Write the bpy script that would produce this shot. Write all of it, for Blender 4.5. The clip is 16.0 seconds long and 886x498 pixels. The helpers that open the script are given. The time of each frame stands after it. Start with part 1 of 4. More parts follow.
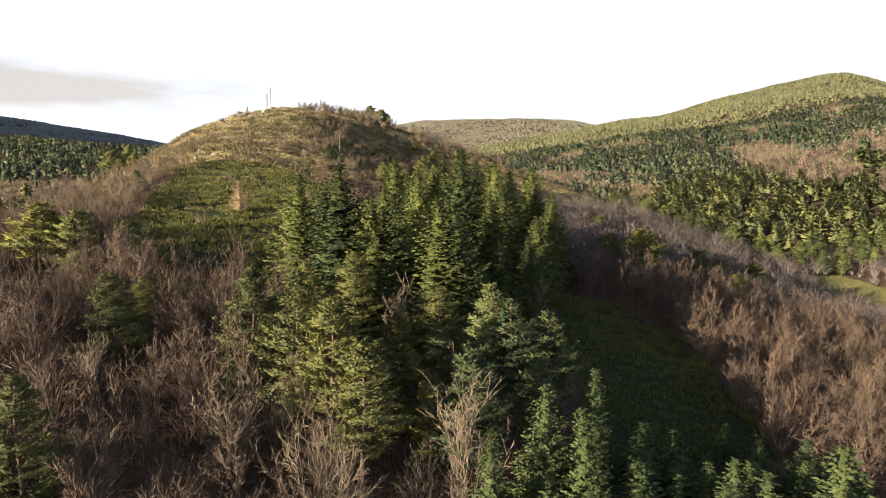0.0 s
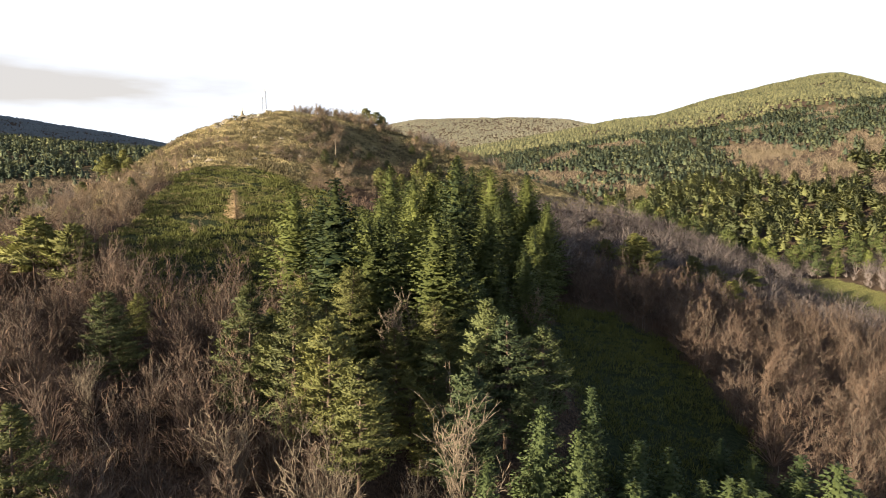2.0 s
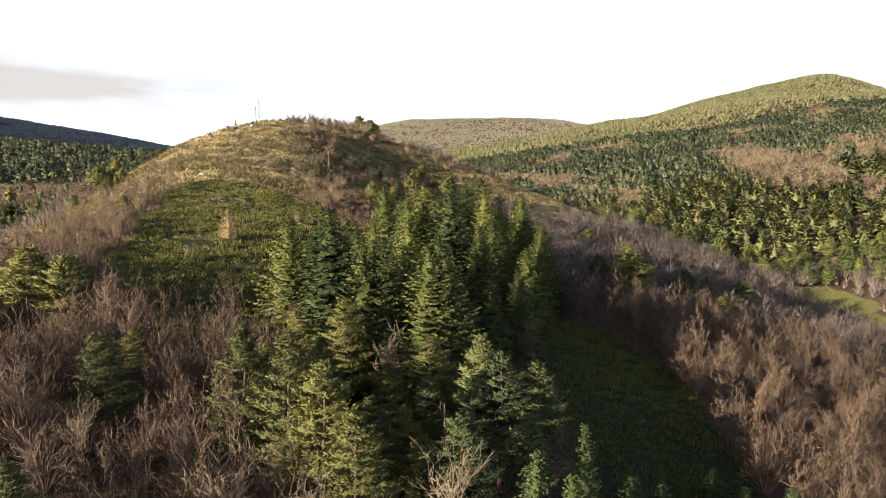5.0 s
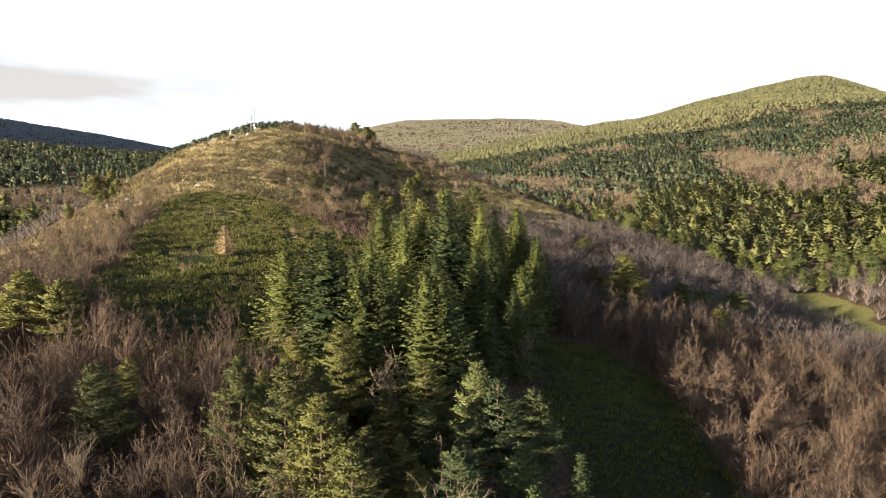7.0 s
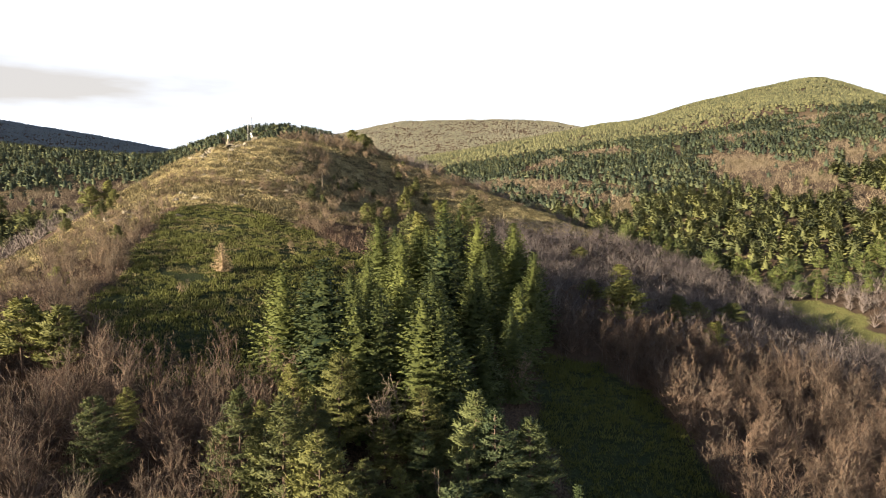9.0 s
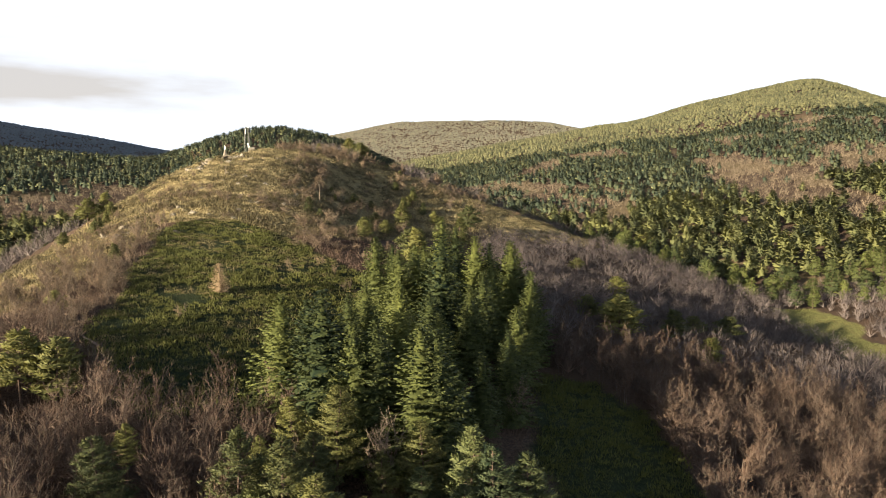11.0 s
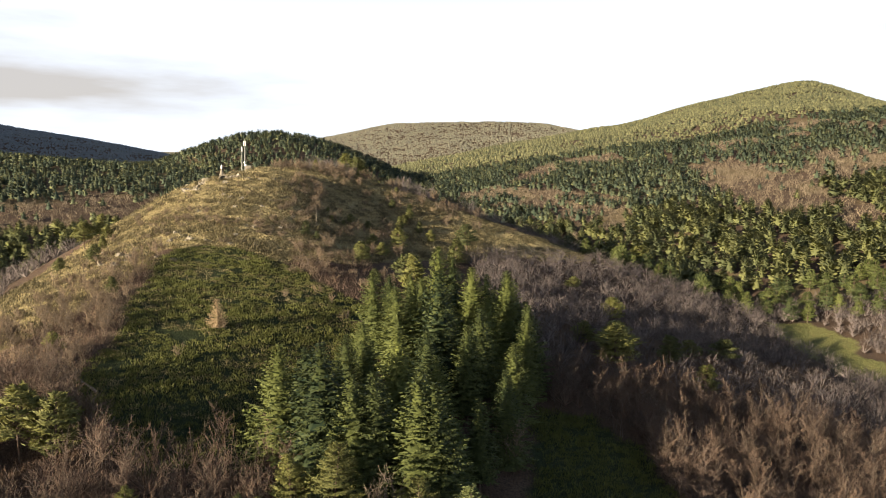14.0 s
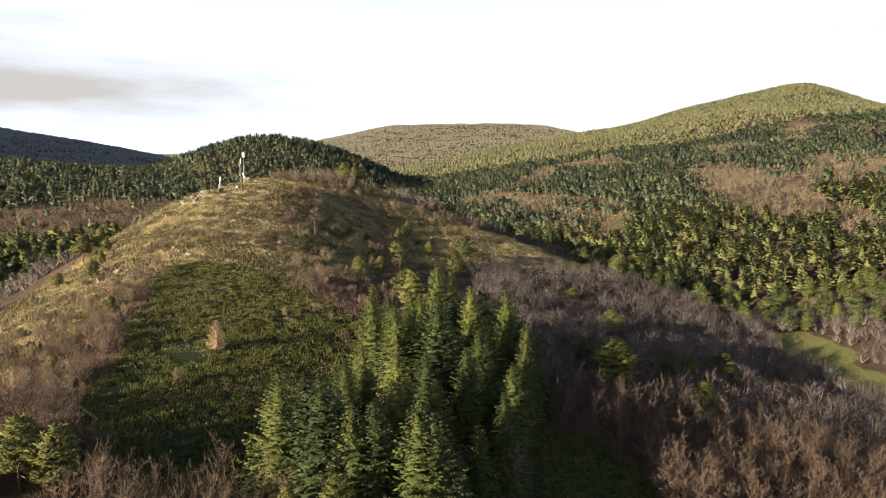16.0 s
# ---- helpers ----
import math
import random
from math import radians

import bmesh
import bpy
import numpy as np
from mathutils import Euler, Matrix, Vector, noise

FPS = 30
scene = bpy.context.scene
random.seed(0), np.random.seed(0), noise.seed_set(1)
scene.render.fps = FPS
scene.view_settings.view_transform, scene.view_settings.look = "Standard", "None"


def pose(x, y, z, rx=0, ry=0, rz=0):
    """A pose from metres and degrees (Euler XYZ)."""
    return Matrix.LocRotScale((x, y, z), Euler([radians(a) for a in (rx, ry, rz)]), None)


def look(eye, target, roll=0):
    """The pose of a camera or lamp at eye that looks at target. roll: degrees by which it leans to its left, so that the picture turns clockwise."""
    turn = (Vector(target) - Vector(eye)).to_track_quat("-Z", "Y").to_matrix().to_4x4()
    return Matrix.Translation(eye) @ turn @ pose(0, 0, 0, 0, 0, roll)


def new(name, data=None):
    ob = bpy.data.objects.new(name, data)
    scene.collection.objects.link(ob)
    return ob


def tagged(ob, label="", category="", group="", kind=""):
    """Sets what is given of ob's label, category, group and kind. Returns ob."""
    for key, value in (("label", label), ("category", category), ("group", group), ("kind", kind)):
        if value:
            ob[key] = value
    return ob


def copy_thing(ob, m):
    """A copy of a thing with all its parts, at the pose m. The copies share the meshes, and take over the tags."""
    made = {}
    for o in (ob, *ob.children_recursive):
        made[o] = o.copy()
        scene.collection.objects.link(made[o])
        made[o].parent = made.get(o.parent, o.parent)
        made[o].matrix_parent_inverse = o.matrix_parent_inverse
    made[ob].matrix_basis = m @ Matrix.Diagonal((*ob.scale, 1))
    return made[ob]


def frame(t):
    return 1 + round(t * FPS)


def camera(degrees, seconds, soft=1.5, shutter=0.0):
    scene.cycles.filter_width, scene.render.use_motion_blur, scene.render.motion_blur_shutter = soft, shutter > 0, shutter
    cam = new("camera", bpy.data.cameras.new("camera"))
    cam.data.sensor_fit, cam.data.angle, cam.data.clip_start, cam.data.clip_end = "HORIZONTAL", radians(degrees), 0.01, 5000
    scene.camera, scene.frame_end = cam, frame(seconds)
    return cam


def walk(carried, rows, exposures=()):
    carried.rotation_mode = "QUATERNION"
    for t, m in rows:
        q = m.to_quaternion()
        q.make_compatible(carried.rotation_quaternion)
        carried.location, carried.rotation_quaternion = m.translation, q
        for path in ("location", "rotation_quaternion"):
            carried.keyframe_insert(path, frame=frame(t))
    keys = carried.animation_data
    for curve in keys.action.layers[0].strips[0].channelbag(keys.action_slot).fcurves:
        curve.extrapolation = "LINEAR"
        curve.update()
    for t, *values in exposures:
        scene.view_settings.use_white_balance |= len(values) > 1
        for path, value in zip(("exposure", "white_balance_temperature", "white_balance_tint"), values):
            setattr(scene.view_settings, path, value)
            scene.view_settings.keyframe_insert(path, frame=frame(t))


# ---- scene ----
cam = camera(65.68, 16.0, soft=0.65)
walk(cam, [
    (0.0, look((0.00, 0.00, 0.00), (0.45, 99.63, -8.53), -0.03)),
    (0.5, look((-0.01, 0.00, 0.35), (0.58, 99.63, -8.28), -0.03)),
    (1.0, look((-0.02, 0.01, 0.81), (0.74, 99.63, -7.86), -0.03)),
    (1.5, look((-0.05, 0.04, 1.34), (0.89, 99.65, -7.39), -0.01)),
    (2.0, look((-0.07, 0.08, 1.99), (1.03, 99.69, -6.76), -0.00)),
    (2.5, look((-0.08, 0.10, 2.60), (1.17, 99.71, -6.19), 0.00)),
    (3.0, look((-0.12, 0.11, 3.21), (1.31, 99.71, -5.60), 0.00)),
    (3.5, look((-0.14, 0.12, 3.84), (1.44, 99.71, -5.01), 0.01)),
    (4.0, look((-0.17, 0.13, 4.52), (1.59, 99.72, -4.30), 0.02)),
    (6.5, look((-0.27, 0.19, 8.12), (2.30, 99.77, -0.67), 0.03)),
    (7.0, look((-0.27, 0.16, 8.93), (2.43, 99.74, 0.17), 0.04)),
    (7.5, look((-0.28, 0.12, 9.71), (2.55, 99.70, 0.95), 0.05)),
    (8.0, look((-0.29, 0.13, 10.52), (2.65, 99.70, 1.77), 0.05)),
    (8.5, look((-0.32, 0.14, 11.34), (2.73, 99.71, 2.57), 0.05)),
    (9.0, look((-0.34, 0.16, 12.23), (2.81, 99.72, 3.49), 0.04)),
    (11.5, look((-0.47, 0.22, 17.30), (3.25, 99.77, 8.59), 0.04)),
    (12.0, look((-0.49, 0.22, 18.45), (3.33, 99.77, 9.71), 0.03)),
    (12.5, look((-0.52, 0.23, 19.60), (3.39, 99.77, 10.84), 0.02)),
    (13.0, look((-0.55, 0.25, 20.78), (3.45, 99.79, 12.05), 0.00)),
    (13.5, look((-0.58, 0.26, 21.94), (3.49, 99.80, 13.20), -0.01)),
    (14.0, look((-0.60, 0.27, 23.11), (3.57, 99.81, 14.41), -0.02)),
    (14.5, look((-0.63, 0.27, 24.23), (3.59, 99.81, 15.57), -0.04)),
    (15.0, look((-0.66, 0.29, 25.30), (3.65, 99.82, 16.71), -0.05)),
    (15.5, look((-0.66, 0.30, 26.23), (3.69, 99.85, 17.72), -0.06)),
    (16.0, look((-0.69, 0.27, 27.00), (3.71, 99.81, 18.48), -0.07)),
], exposures=[(0.0, 2.12), (8.0, 2.15), (11.5, 2.02), (16.0, 1.89)])


# ---- light ----
SUN_AZ = radians(-130)      # bearing of the sun from +y towards +x
SUN_EL = radians(12.4)
sun_dir = Vector((math.sin(SUN_AZ) * math.cos(SUN_EL), math.cos(SUN_AZ) * math.cos(SUN_EL), math.sin(SUN_EL)))
sun = new("sun", bpy.data.lights.new("sun", "SUN"))
sun.data.energy, sun.data.angle, sun.data.color = 5.0, radians(0.6), (1.0, 0.84, 0.60)
sun.matrix_world = look(sun_dir * 400, (0, 0, 0))


def build_world():
    w = bpy.data.worlds.new("evening_sky")
    scene.world = w
    w.use_nodes = True
    nt = w.node_tree
    nt.nodes.clear()
    N, L = nt.nodes.new, nt.links.new
    out, bg = N("ShaderNodeOutputWorld"), N("ShaderNodeBackground")
    sky = N("ShaderNodeTexSky")
    sky.sky_type, sky.sun_disc = "NISHITA", False
    sky.sun_elevation, sky.sun_rotation = SUN_EL, SUN_AZ
    sky.air_density, sky.dust_density = 1.0, 2.0
    bg.inputs["Strength"].default_value = 0.050
    geo = N("ShaderNodeTexCoord")
    # bright thin veil over the whole sky; a greyer bank of stratus low over the western ridge
    nz = N("ShaderNodeTexNoise")
    nz.inputs["Scale"].default_value, nz.inputs["Detail"].default_value = 1.6, 5.0
    mp = N("ShaderNodeMapping")
    mp.inputs["Scale"].default_value = (2.0, 2.0, 11.0)
    L(geo.outputs["Generated"], mp.inputs["Vector"])
    L(mp.outputs["Vector"], nz.inputs["Vector"])
    bank = N("ShaderNodeMapping")
    bank.vector_type = "TEXTURE"
    bank.inputs["Location"].default_value = (-0.50, 0.85, 0.128)
    bank.inputs["Scale"].default_value = (0.42, 0.46, 0.100)
    L(geo.outputs["Generated"], bank.inputs["Vector"])
    ball = N("ShaderNodeTexGradient")
    ball.gradient_type = "SPHERICAL"
    L(bank.outputs["Vector"], ball.inputs["Vector"])
    ad = N("ShaderNodeMath")
    ad.operation = "MULTIPLY_ADD"
    ad.inputs[1].default_value = 0.62
    L(ball.outputs["Fac"], ad.inputs[0])
    L(nz.outputs["Fac"], ad.inputs[2])
    rmp = N("ShaderNodeValToRGB")
    rmp.color_ramp.elements[0].position, rmp.color_ramp.elements[1].position = 0.70, 0.98
    rmp.color_ramp.elements[0].color = (5.9, 6.3, 7.1, 1)
    rmp.color_ramp.elements[1].color = (3.75, 3.55, 3.45, 1)
    L(ad.outputs[0], rmp.inputs["Fac"])
    mx = N("ShaderNodeMix")
    mx.data_type = "RGBA"
    # the veil thins overhead, where the clear evening sky shows
    sep, thin = N("ShaderNodeSeparateXYZ"), N("ShaderNodeMapRange")
    L(geo.outputs["Generated"], sep.inputs["Vector"])
    thin.inputs["From Min"].default_value, thin.inputs["From Max"].default_value = 0.24, 0.42
    thin.inputs["To Min"].default_value, thin.inputs["To Max"].default_value = 0.90, 0.05
    L(sep.outputs["Z"], thin.inputs["Value"])
    L(thin.outputs["Result"], mx.inputs["Factor"])
    L(sky.outputs["Color"], mx.inputs["A"])
    L(rmp.outputs["Color"], mx.inputs["B"])
    L(mx.outputs["Result"], bg.inputs["Color"])
    L(bg.outputs["Background"], out.inputs["Surface"])


build_world()


# ---- small numeric helpers ----
rng = np.random.default_rng(11)


def smax(a, b, k):
    h = np.clip(0.5 + 0.5 * (a - b) / k, 0, 1)
    return b + (a - b) * h + k * h * (1 - h)


def vnoise(x, y, seed=0):
    """Smooth value noise in 0..1 on a unit lattice."""
    xi, yi = np.floor(x).astype(np.int64), np.floor(y).astype(np.int64)
    fx, fy = x - xi, y - yi
    fx, fy = fx * fx * (3 - 2 * fx), fy * fy * (3 - 2 * fy)

    def hsh(i, j):
        n = (i * 374761393 + j * 668265263 + seed * 974634777) & 0x7FFFFFFF
        n = ((n ^ (n >> 13)) * 1274126177) & 0x7FFFFFFF
        return ((n ^ (n >> 16)) & 0xFFFF) / 65535.0

    a = hsh(xi, yi) * (1 - fx) + hsh(xi + 1, yi) * fx
    b = hsh(xi, yi + 1) * (1 - fx) + hsh(xi + 1, yi + 1) * fx
    return a * (1 - fy) + b * fy


def fbm(x, y, seed=0):
    return 0.55 * vnoise(x, y, seed) + 0.3 * vnoise(x * 2.1, y * 2.1, seed + 1) + 0.15 * vnoise(x * 4.3, y * 4.3, seed + 2)


# ---- the lie of the land ----
# crest of the near hill, from the valley up to its rocky summit and down behind it: y, x, height
CREST_Y = [-400, -60, 0, 60, 100, 130, 180, 215, 250, 290, 330, 400, 500, 700, 1200]
CREST_X = [-60, -58, -56, -54, -54, -56, -62, -62, -62, -52, -42, -30, -20, -20, -20]
CREST_Z = [-80, -46, -32, -17.5, -8, -3.5, 6.5, 17.5, 29, 32.5, 29, 18, -6, -50, -120]


def crest(y):
    xs = sum(np.interp(y + o, CREST_Y, CREST_X) for o in (-12, -4, 4, 12)) / 4
    zs = sum(np.interp(y + o, CREST_Y, CREST_Z) for o in (-9, -3, 3, 9)) / 4
    return xs, zs


def height(x, y):
    x, y = np.asarray(x, float), np.asarray(y, float)
    cx, cz = crest(y)
    d = x - cx
    s, rr = np.interp(y, [170, 200, 245, 288], [0.262, 0.28, 0.315, 0.375]), np.interp(y, [170, 200], [16, 22])
    right = s * (np.sqrt(d * d + rr * rr) - rr)
    right = right + np.interp(y, [178, 208, 241, 262, 296], [0, 6.5, 12.5, 10, 0]) * (1 - np.exp(-(np.maximum(d - 9, 0) / 28) ** 2))
    ls, lr = np.interp(y, [170, 215], [0.42, 0.56]), np.interp(y, [170, 215], [20, 16])
    left = ls * (np.sqrt(d * d + lr * lr) - lr)
    near = cz - np.where(d > 0, right, left)
    # the long slope up to the wooded peak across the valley
    dx, dy = x - 1385, y - 2460
    dx = np.where(dx < 0, dx * 1.35, dx * 1.9)
    peak = 396 - 0.167 * (np.sqrt(dx * dx + dy * dy + 90.0**2) - 90) - 0.25 * np.maximum(x - 0.585 * y, 0) * np.clip((y - 1000) / 800, 0, 1)
    peak = peak - 21 * np.exp(-(((x - 700) / 250) ** 2 + ((y - 2150) / 500) ** 2))
    # wooded knoll behind the summit
    kx, ky = x + 225, y - 1180
    kr = np.sqrt((kx / 1.0) ** 2 + (ky / 1.25) ** 2)
    knoll = 112 - 0.52 * (np.sqrt(kr * kr + 110.0**2) - 110)
    # dark spur in front of it, running up from the left
    sx, sy = x + 640, y - 960
    spur = 62 - 0.16 * (np.sqrt((sx * 0.55) ** 2 + (sy * 1.3) ** 2 + 80.0**2) - 80)
    # flat-topped table mountain
    mx, my = (x - 330) / 520, (y - 4350) / 420
    mr = (np.abs(mx) ** 3 + np.abs(my) ** 3) ** (1 / 3)
    mesa = 400 - np.maximum(mr - 1, 0) * 125 - 3 * mr
    # long ridges on the left
    lx, ly = x + 1950, y - 2700
    lhill = 300 - 0.17 * (np.sqrt(lx * lx * 1.3 + ly * ly + 300.0**2) - 300)
    lfar = 226 - 0.10 * np.sqrt((np.maximum(np.abs(x + 1450) - 1100, 0)) ** 2 + (y - 4050.0) ** 2) + 10 * np.sin(x * 0.004)
    # unseen high range west of the valley, added to put the left slopes in shade
    tw = np.clip(((x + 2500) * 600 - (y - 1650) * 1150) / (600.0**2 + 1150.0**2), 0, 1)
    wd = np.hypot(x + 2500 - 600 * tw, y - 1650 + 1150 * tw)
    west = 640 - 240 * tw - 0.62 * (np.sqrt(wd * wd + 150.0**2) - 150)
    floor = -62 + 0.045 * np.clip(y - 250, 0, 3000) + 0.02 * np.abs(x - 60).clip(0, 3000)
    z = smax(near, peak, 16)
    z = smax(z, floor, 20)
    for h in (knoll, spur, mesa, lhill, lfar, west):
        z = smax(z, h, 22)
    far = np.clip((np.hypot(x, y) - 350) / 900, 0, 1)
    z = z + far * 16 * (fbm(x / 170, y / 170, 5) - 0.5) + far * far * 30 * (fbm(x / 520, y / 520, 8) - 0.5)
    rocky = np.exp(-(((x + 72) / 22) ** 2 + ((y - 250) / 24) ** 2)) + 0.7 * np.exp(-(((x + 76) / 12) ** 2 + ((y - 182) / 14) ** 2))
    z = z + 3.2 * rocky * np.maximum(fbm(x / 6.5, y / 6.5, 15) - 0.42, 0) * 2
    z = z - 1.9 * np.exp(-(((x + 67) / 9) ** 2 + ((y - 242) / 9) ** 2))
    z = z + (1 - far) * (1.6 * (fbm(x / 17, y / 17, 2) - 0.5) + 0.5 * (fbm(x / 3.1, y / 3.1, 3) - 0.5))
    return z


def hz(x, y):
    return float(height(np.array([x]), np.array([y]))[0])


# ---- ground cover, by the plan ----
def inside(x, y, poly):
    """Soft signed mask of a polygon, edges roughened."""
    x = x + 7 * (fbm(x / 9, y / 9, 21) - 0.5)
    y = y + 7 * (fbm(x / 9, y / 9, 22) - 0.5)
    res = np.zeros(np.shape(x), bool)
    n = len(poly)
    for i in range(n):
        (x0, y0), (x1, y1) = poly[i], poly[(i + 1) % n]
        if y0 == y1:
            continue
        c = ((y0 > y) != (y1 > y)) & (x < (x1 - x0) * (y - y0) / (y1 - y0) + x0)
        res ^= c
    return res


FIELD = [(-51, 99), (-56, 130), (-66, 172), (-60, 184), (-34, 185), (-14, 166), (-10, 140), (-12, 110), (-19, 88), (-36, 90)]
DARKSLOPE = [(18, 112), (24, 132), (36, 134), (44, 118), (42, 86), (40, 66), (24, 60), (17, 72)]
HEATH = [(-66, 184), (-69, 160), (-74, 134), (-92, 118), (-122, 150), (-124, 215), (-95, 262), (-60, 285), (-20, 300), (40, 330), (100, 330), (92, 305), (40, 268), (0, 232), (-16, 200), (-34, 186)]
MEADOW = [(156, 302), (181, 304), (190, 281), (178, 262), (190, 250), (204, 226), (166, 212), (156, 240), (155, 268)]
BRACKEN_LEFT = [(-84, 92), (-57, 92), (-54, 106), (-62, 116), (-84, 124)]
BRACKEN = [(60, 180), (80, 205), (108, 214), (146, 262), (150, 236), (118, 186), (84, 158), (60, 150)]
PLANT = [(-20, 88), (-15, 118), (-12, 146), (-4, 168), (14, 168), (25, 160), (27, 138), (20, 116), (12, 92), (4, 82)]


CLEARING = [(342, 840), (400, 860), (384, 752), (360, 622), (346, 532), (330, 440), (292, 445), (284, 499), (278, 540), (276, 591), (280, 659)]
PINE_BLOCK = [(150, 520), (217, 640), (276, 600), (286, 440), (420, 430), (330, 310), (190, 318), (150, 372)]
MIXED = [(69, 900), (165, 820), (214, 640), (150, 510), (148, 372), (60, 330), (20, 340)]
PALE_STAND = [(250, 1200), (335, 1130), (300, 985), (235, 1060)]


def conifer_cover(x, y):
    """Share of conifers in the far woods, 0..1."""
    f = fbm(x / 90, y / 110, 31)
    c = np.clip((f - 0.43) * 9 + 0.5, 0.10, 0.95)
    c = np.where(y > 1250, np.clip(c + 0.45, 0, 1), c)
    jx, jy = 34 * (fbm(x / 30, y / 30, 36) - 0.5), 44 * (fbm(x / 30, y / 30, 37) - 0.5)
    c = np.where(inside(x + jx, y + jy, MIXED), np.clip((fbm(x / 34, y / 40, 38) - 0.5) * 9 + 0.42, 0.06, 0.9), c)
    c = np.where(inside(x + jx, y + jy, PINE_BLOCK), 0.93, c)
    c = np.where(inside(x + jx * 0.6, y + jy * 0.6, CLEARING) | inside(x, y, PALE_STAND), 0.04, c)
    c = np.where(np.hypot(x + 225, y - 1180) < 420, 1, c)
    # west of the hill: conifers, a band of leafless wood, then the dark spur
    band = np.interp(x, [-400, -280], [0, 60]) + 40 * (fbm(x / 60, y / 60, 33) - 0.5)
    west = np.where((y > 520 + band) & (y < 650 + band * 1.6), 0.05, 0.96)
    return np.where((x < -110) & (y < 1000), west, c)


# ---- materials ----
def mat(name):
    m = bpy.data.materials.new(name)
    m.use_nodes = True
    nt = m.node_tree
    nt.nodes.clear()
    return m, nt, nt.nodes.new, nt.links.new


def leaf_material(name, dark, light, through_light=0.3, rough=0.6, scale=0.8, attribute=""):
    """Foliage or twigs: colour varies from tree to tree, and in clumps."""
    m, nt, N, L = mat(name)
    out = N("ShaderNodeOutputMaterial")
    tc, nz = N("ShaderNodeNewGeometry"), N("ShaderNodeTexNoise")
    nz.inputs["Scale"].default_value, nz.inputs["Detail"].default_value = scale, 3
    L(tc.outputs["Position"], nz.inputs["Vector"])
    info = N("ShaderNodeObjectInfo")
    isl = N("ShaderNodeNewGeometry")
    if attribute:
        per = N("ShaderNodeAttribute")
        per.attribute_name = attribute
    add = N("ShaderNodeMath")
    add.operation = "MULTIPLY_ADD"
    add.inputs[1].default_value = 0.45
    L(nz.outputs["Fac"], add.inputs[0])
    a2 = N("ShaderNodeMath")
    a2.operation = "MULTIPLY_ADD"
    a2.inputs[1].default_value = 0.60
    L(info.outputs["Random"], a2.inputs[0])
    a3 = N("ShaderNodeMath")
    a3.operation = "MULTIPLY_ADD"
    a3.inputs[1].default_value, a3.inputs[2].default_value = 0.35, -0.18
    L(per.outputs["Fac"] if attribute else isl.outputs["Random Per Island"], a3.inputs[0])
    if attribute:
        a3.inputs[1].default_value, a3.inputs[2].default_value = 0.9, -0.42
    L(a3.outputs[0], a2.inputs[2])
    L(a2.outputs[0], add.inputs[2])
    mix = N("ShaderNodeMix")
    mix.data_type = "RGBA"
    mix.inputs["A"].default_value, mix.inputs["B"].default_value = (*dark, 1), (*light, 1)
    L(add.outputs[0], mix.inputs["Factor"])
    bs = N("ShaderNodeBsdfPrincipled")
    bs.inputs["Roughness"].default_value = rough
    bs.inputs["Specular IOR Level"].default_value = 0.25
    L(mix.outputs["Result"], bs.inputs["Base Color"])
    if through_light:
        tr, ms = N("ShaderNodeBsdfTranslucent"), N("ShaderNodeMixShader")
        ms.inputs["Fac"].default_value = through_light
        L(mix.outputs["Result"], tr.inputs["Color"])
        L(bs.outputs[0], ms.inputs[1])
        L(tr.outputs[0], ms.inputs[2])
        L(ms.outputs[0], out.inputs["Surface"])
    else:
        L(bs.outputs[0], out.inputs["Surface"])
    return m


def solid_material(name, c0, c1, rough=0.8, scale=3.0, bump=0.4, metal=0.0):
    m, nt, N, L = mat(name)
    out, bs = N("ShaderNodeOutputMaterial"), N("ShaderNodeBsdfPrincipled")
    tc, n1, n2 = N("ShaderNodeTexCoord"), N("ShaderNodeTexNoise"), N("ShaderNodeTexNoise")
    n1.inputs["Scale"].default_value, n1.inputs["Detail"].default_value = scale, 6
    n2.inputs["Scale"].default_value, n2.inputs["Detail"].default_value = scale * 7, 4
    L(tc.outputs["Object"], n1.inputs["Vector"])
    L(tc.outputs["Object"], n2.inputs["Vector"])
    mix = N("ShaderNodeMix")
    mix.data_type = "RGBA"
    mix.inputs["A"].default_value, mix.inputs["B"].default_value = (*c0, 1), (*c1, 1)
    av = N("ShaderNodeMath")
    av.operation = "MULTIPLY_ADD"
    av.inputs[1].default_value, av.inputs[2].default_value = 0.5, 0.0
    L(n2.outputs["Fac"], av.inputs[0])
    hf = N("ShaderNodeMath")
    hf.operation = "MULTIPLY_ADD"
    hf.inputs[1].default_value = 0.5
    L(n1.outputs["Fac"], hf.inputs[0])
    L(av.outputs[0], hf.inputs[2])
    st = N("ShaderNodeMapRange")
    st.inputs["From Min"].default_value, st.inputs["From Max"].default_value = 0.36, 0.64
    L(hf.outputs[0], st.inputs["Value"])
    L(st.outputs["Result"], mix.inputs["Factor"])
    L(mix.outputs["Result"], bs.inputs["Base Color"])
    bs.inputs["Roughness"].default_value, bs.inputs["Metallic"].default_value = rough, metal
    bp = N("ShaderNodeBump")
    bp.inputs["Strength"].default_value, bp.inputs["Distance"].default_value = bump, 0.1
    L(n2.outputs["Fac"], bp.inputs["Height"])
    L(bp.outputs["Normal"], bs.inputs["Normal"])
    L(bs.outputs[0], out.inputs["Surface"])
    return m


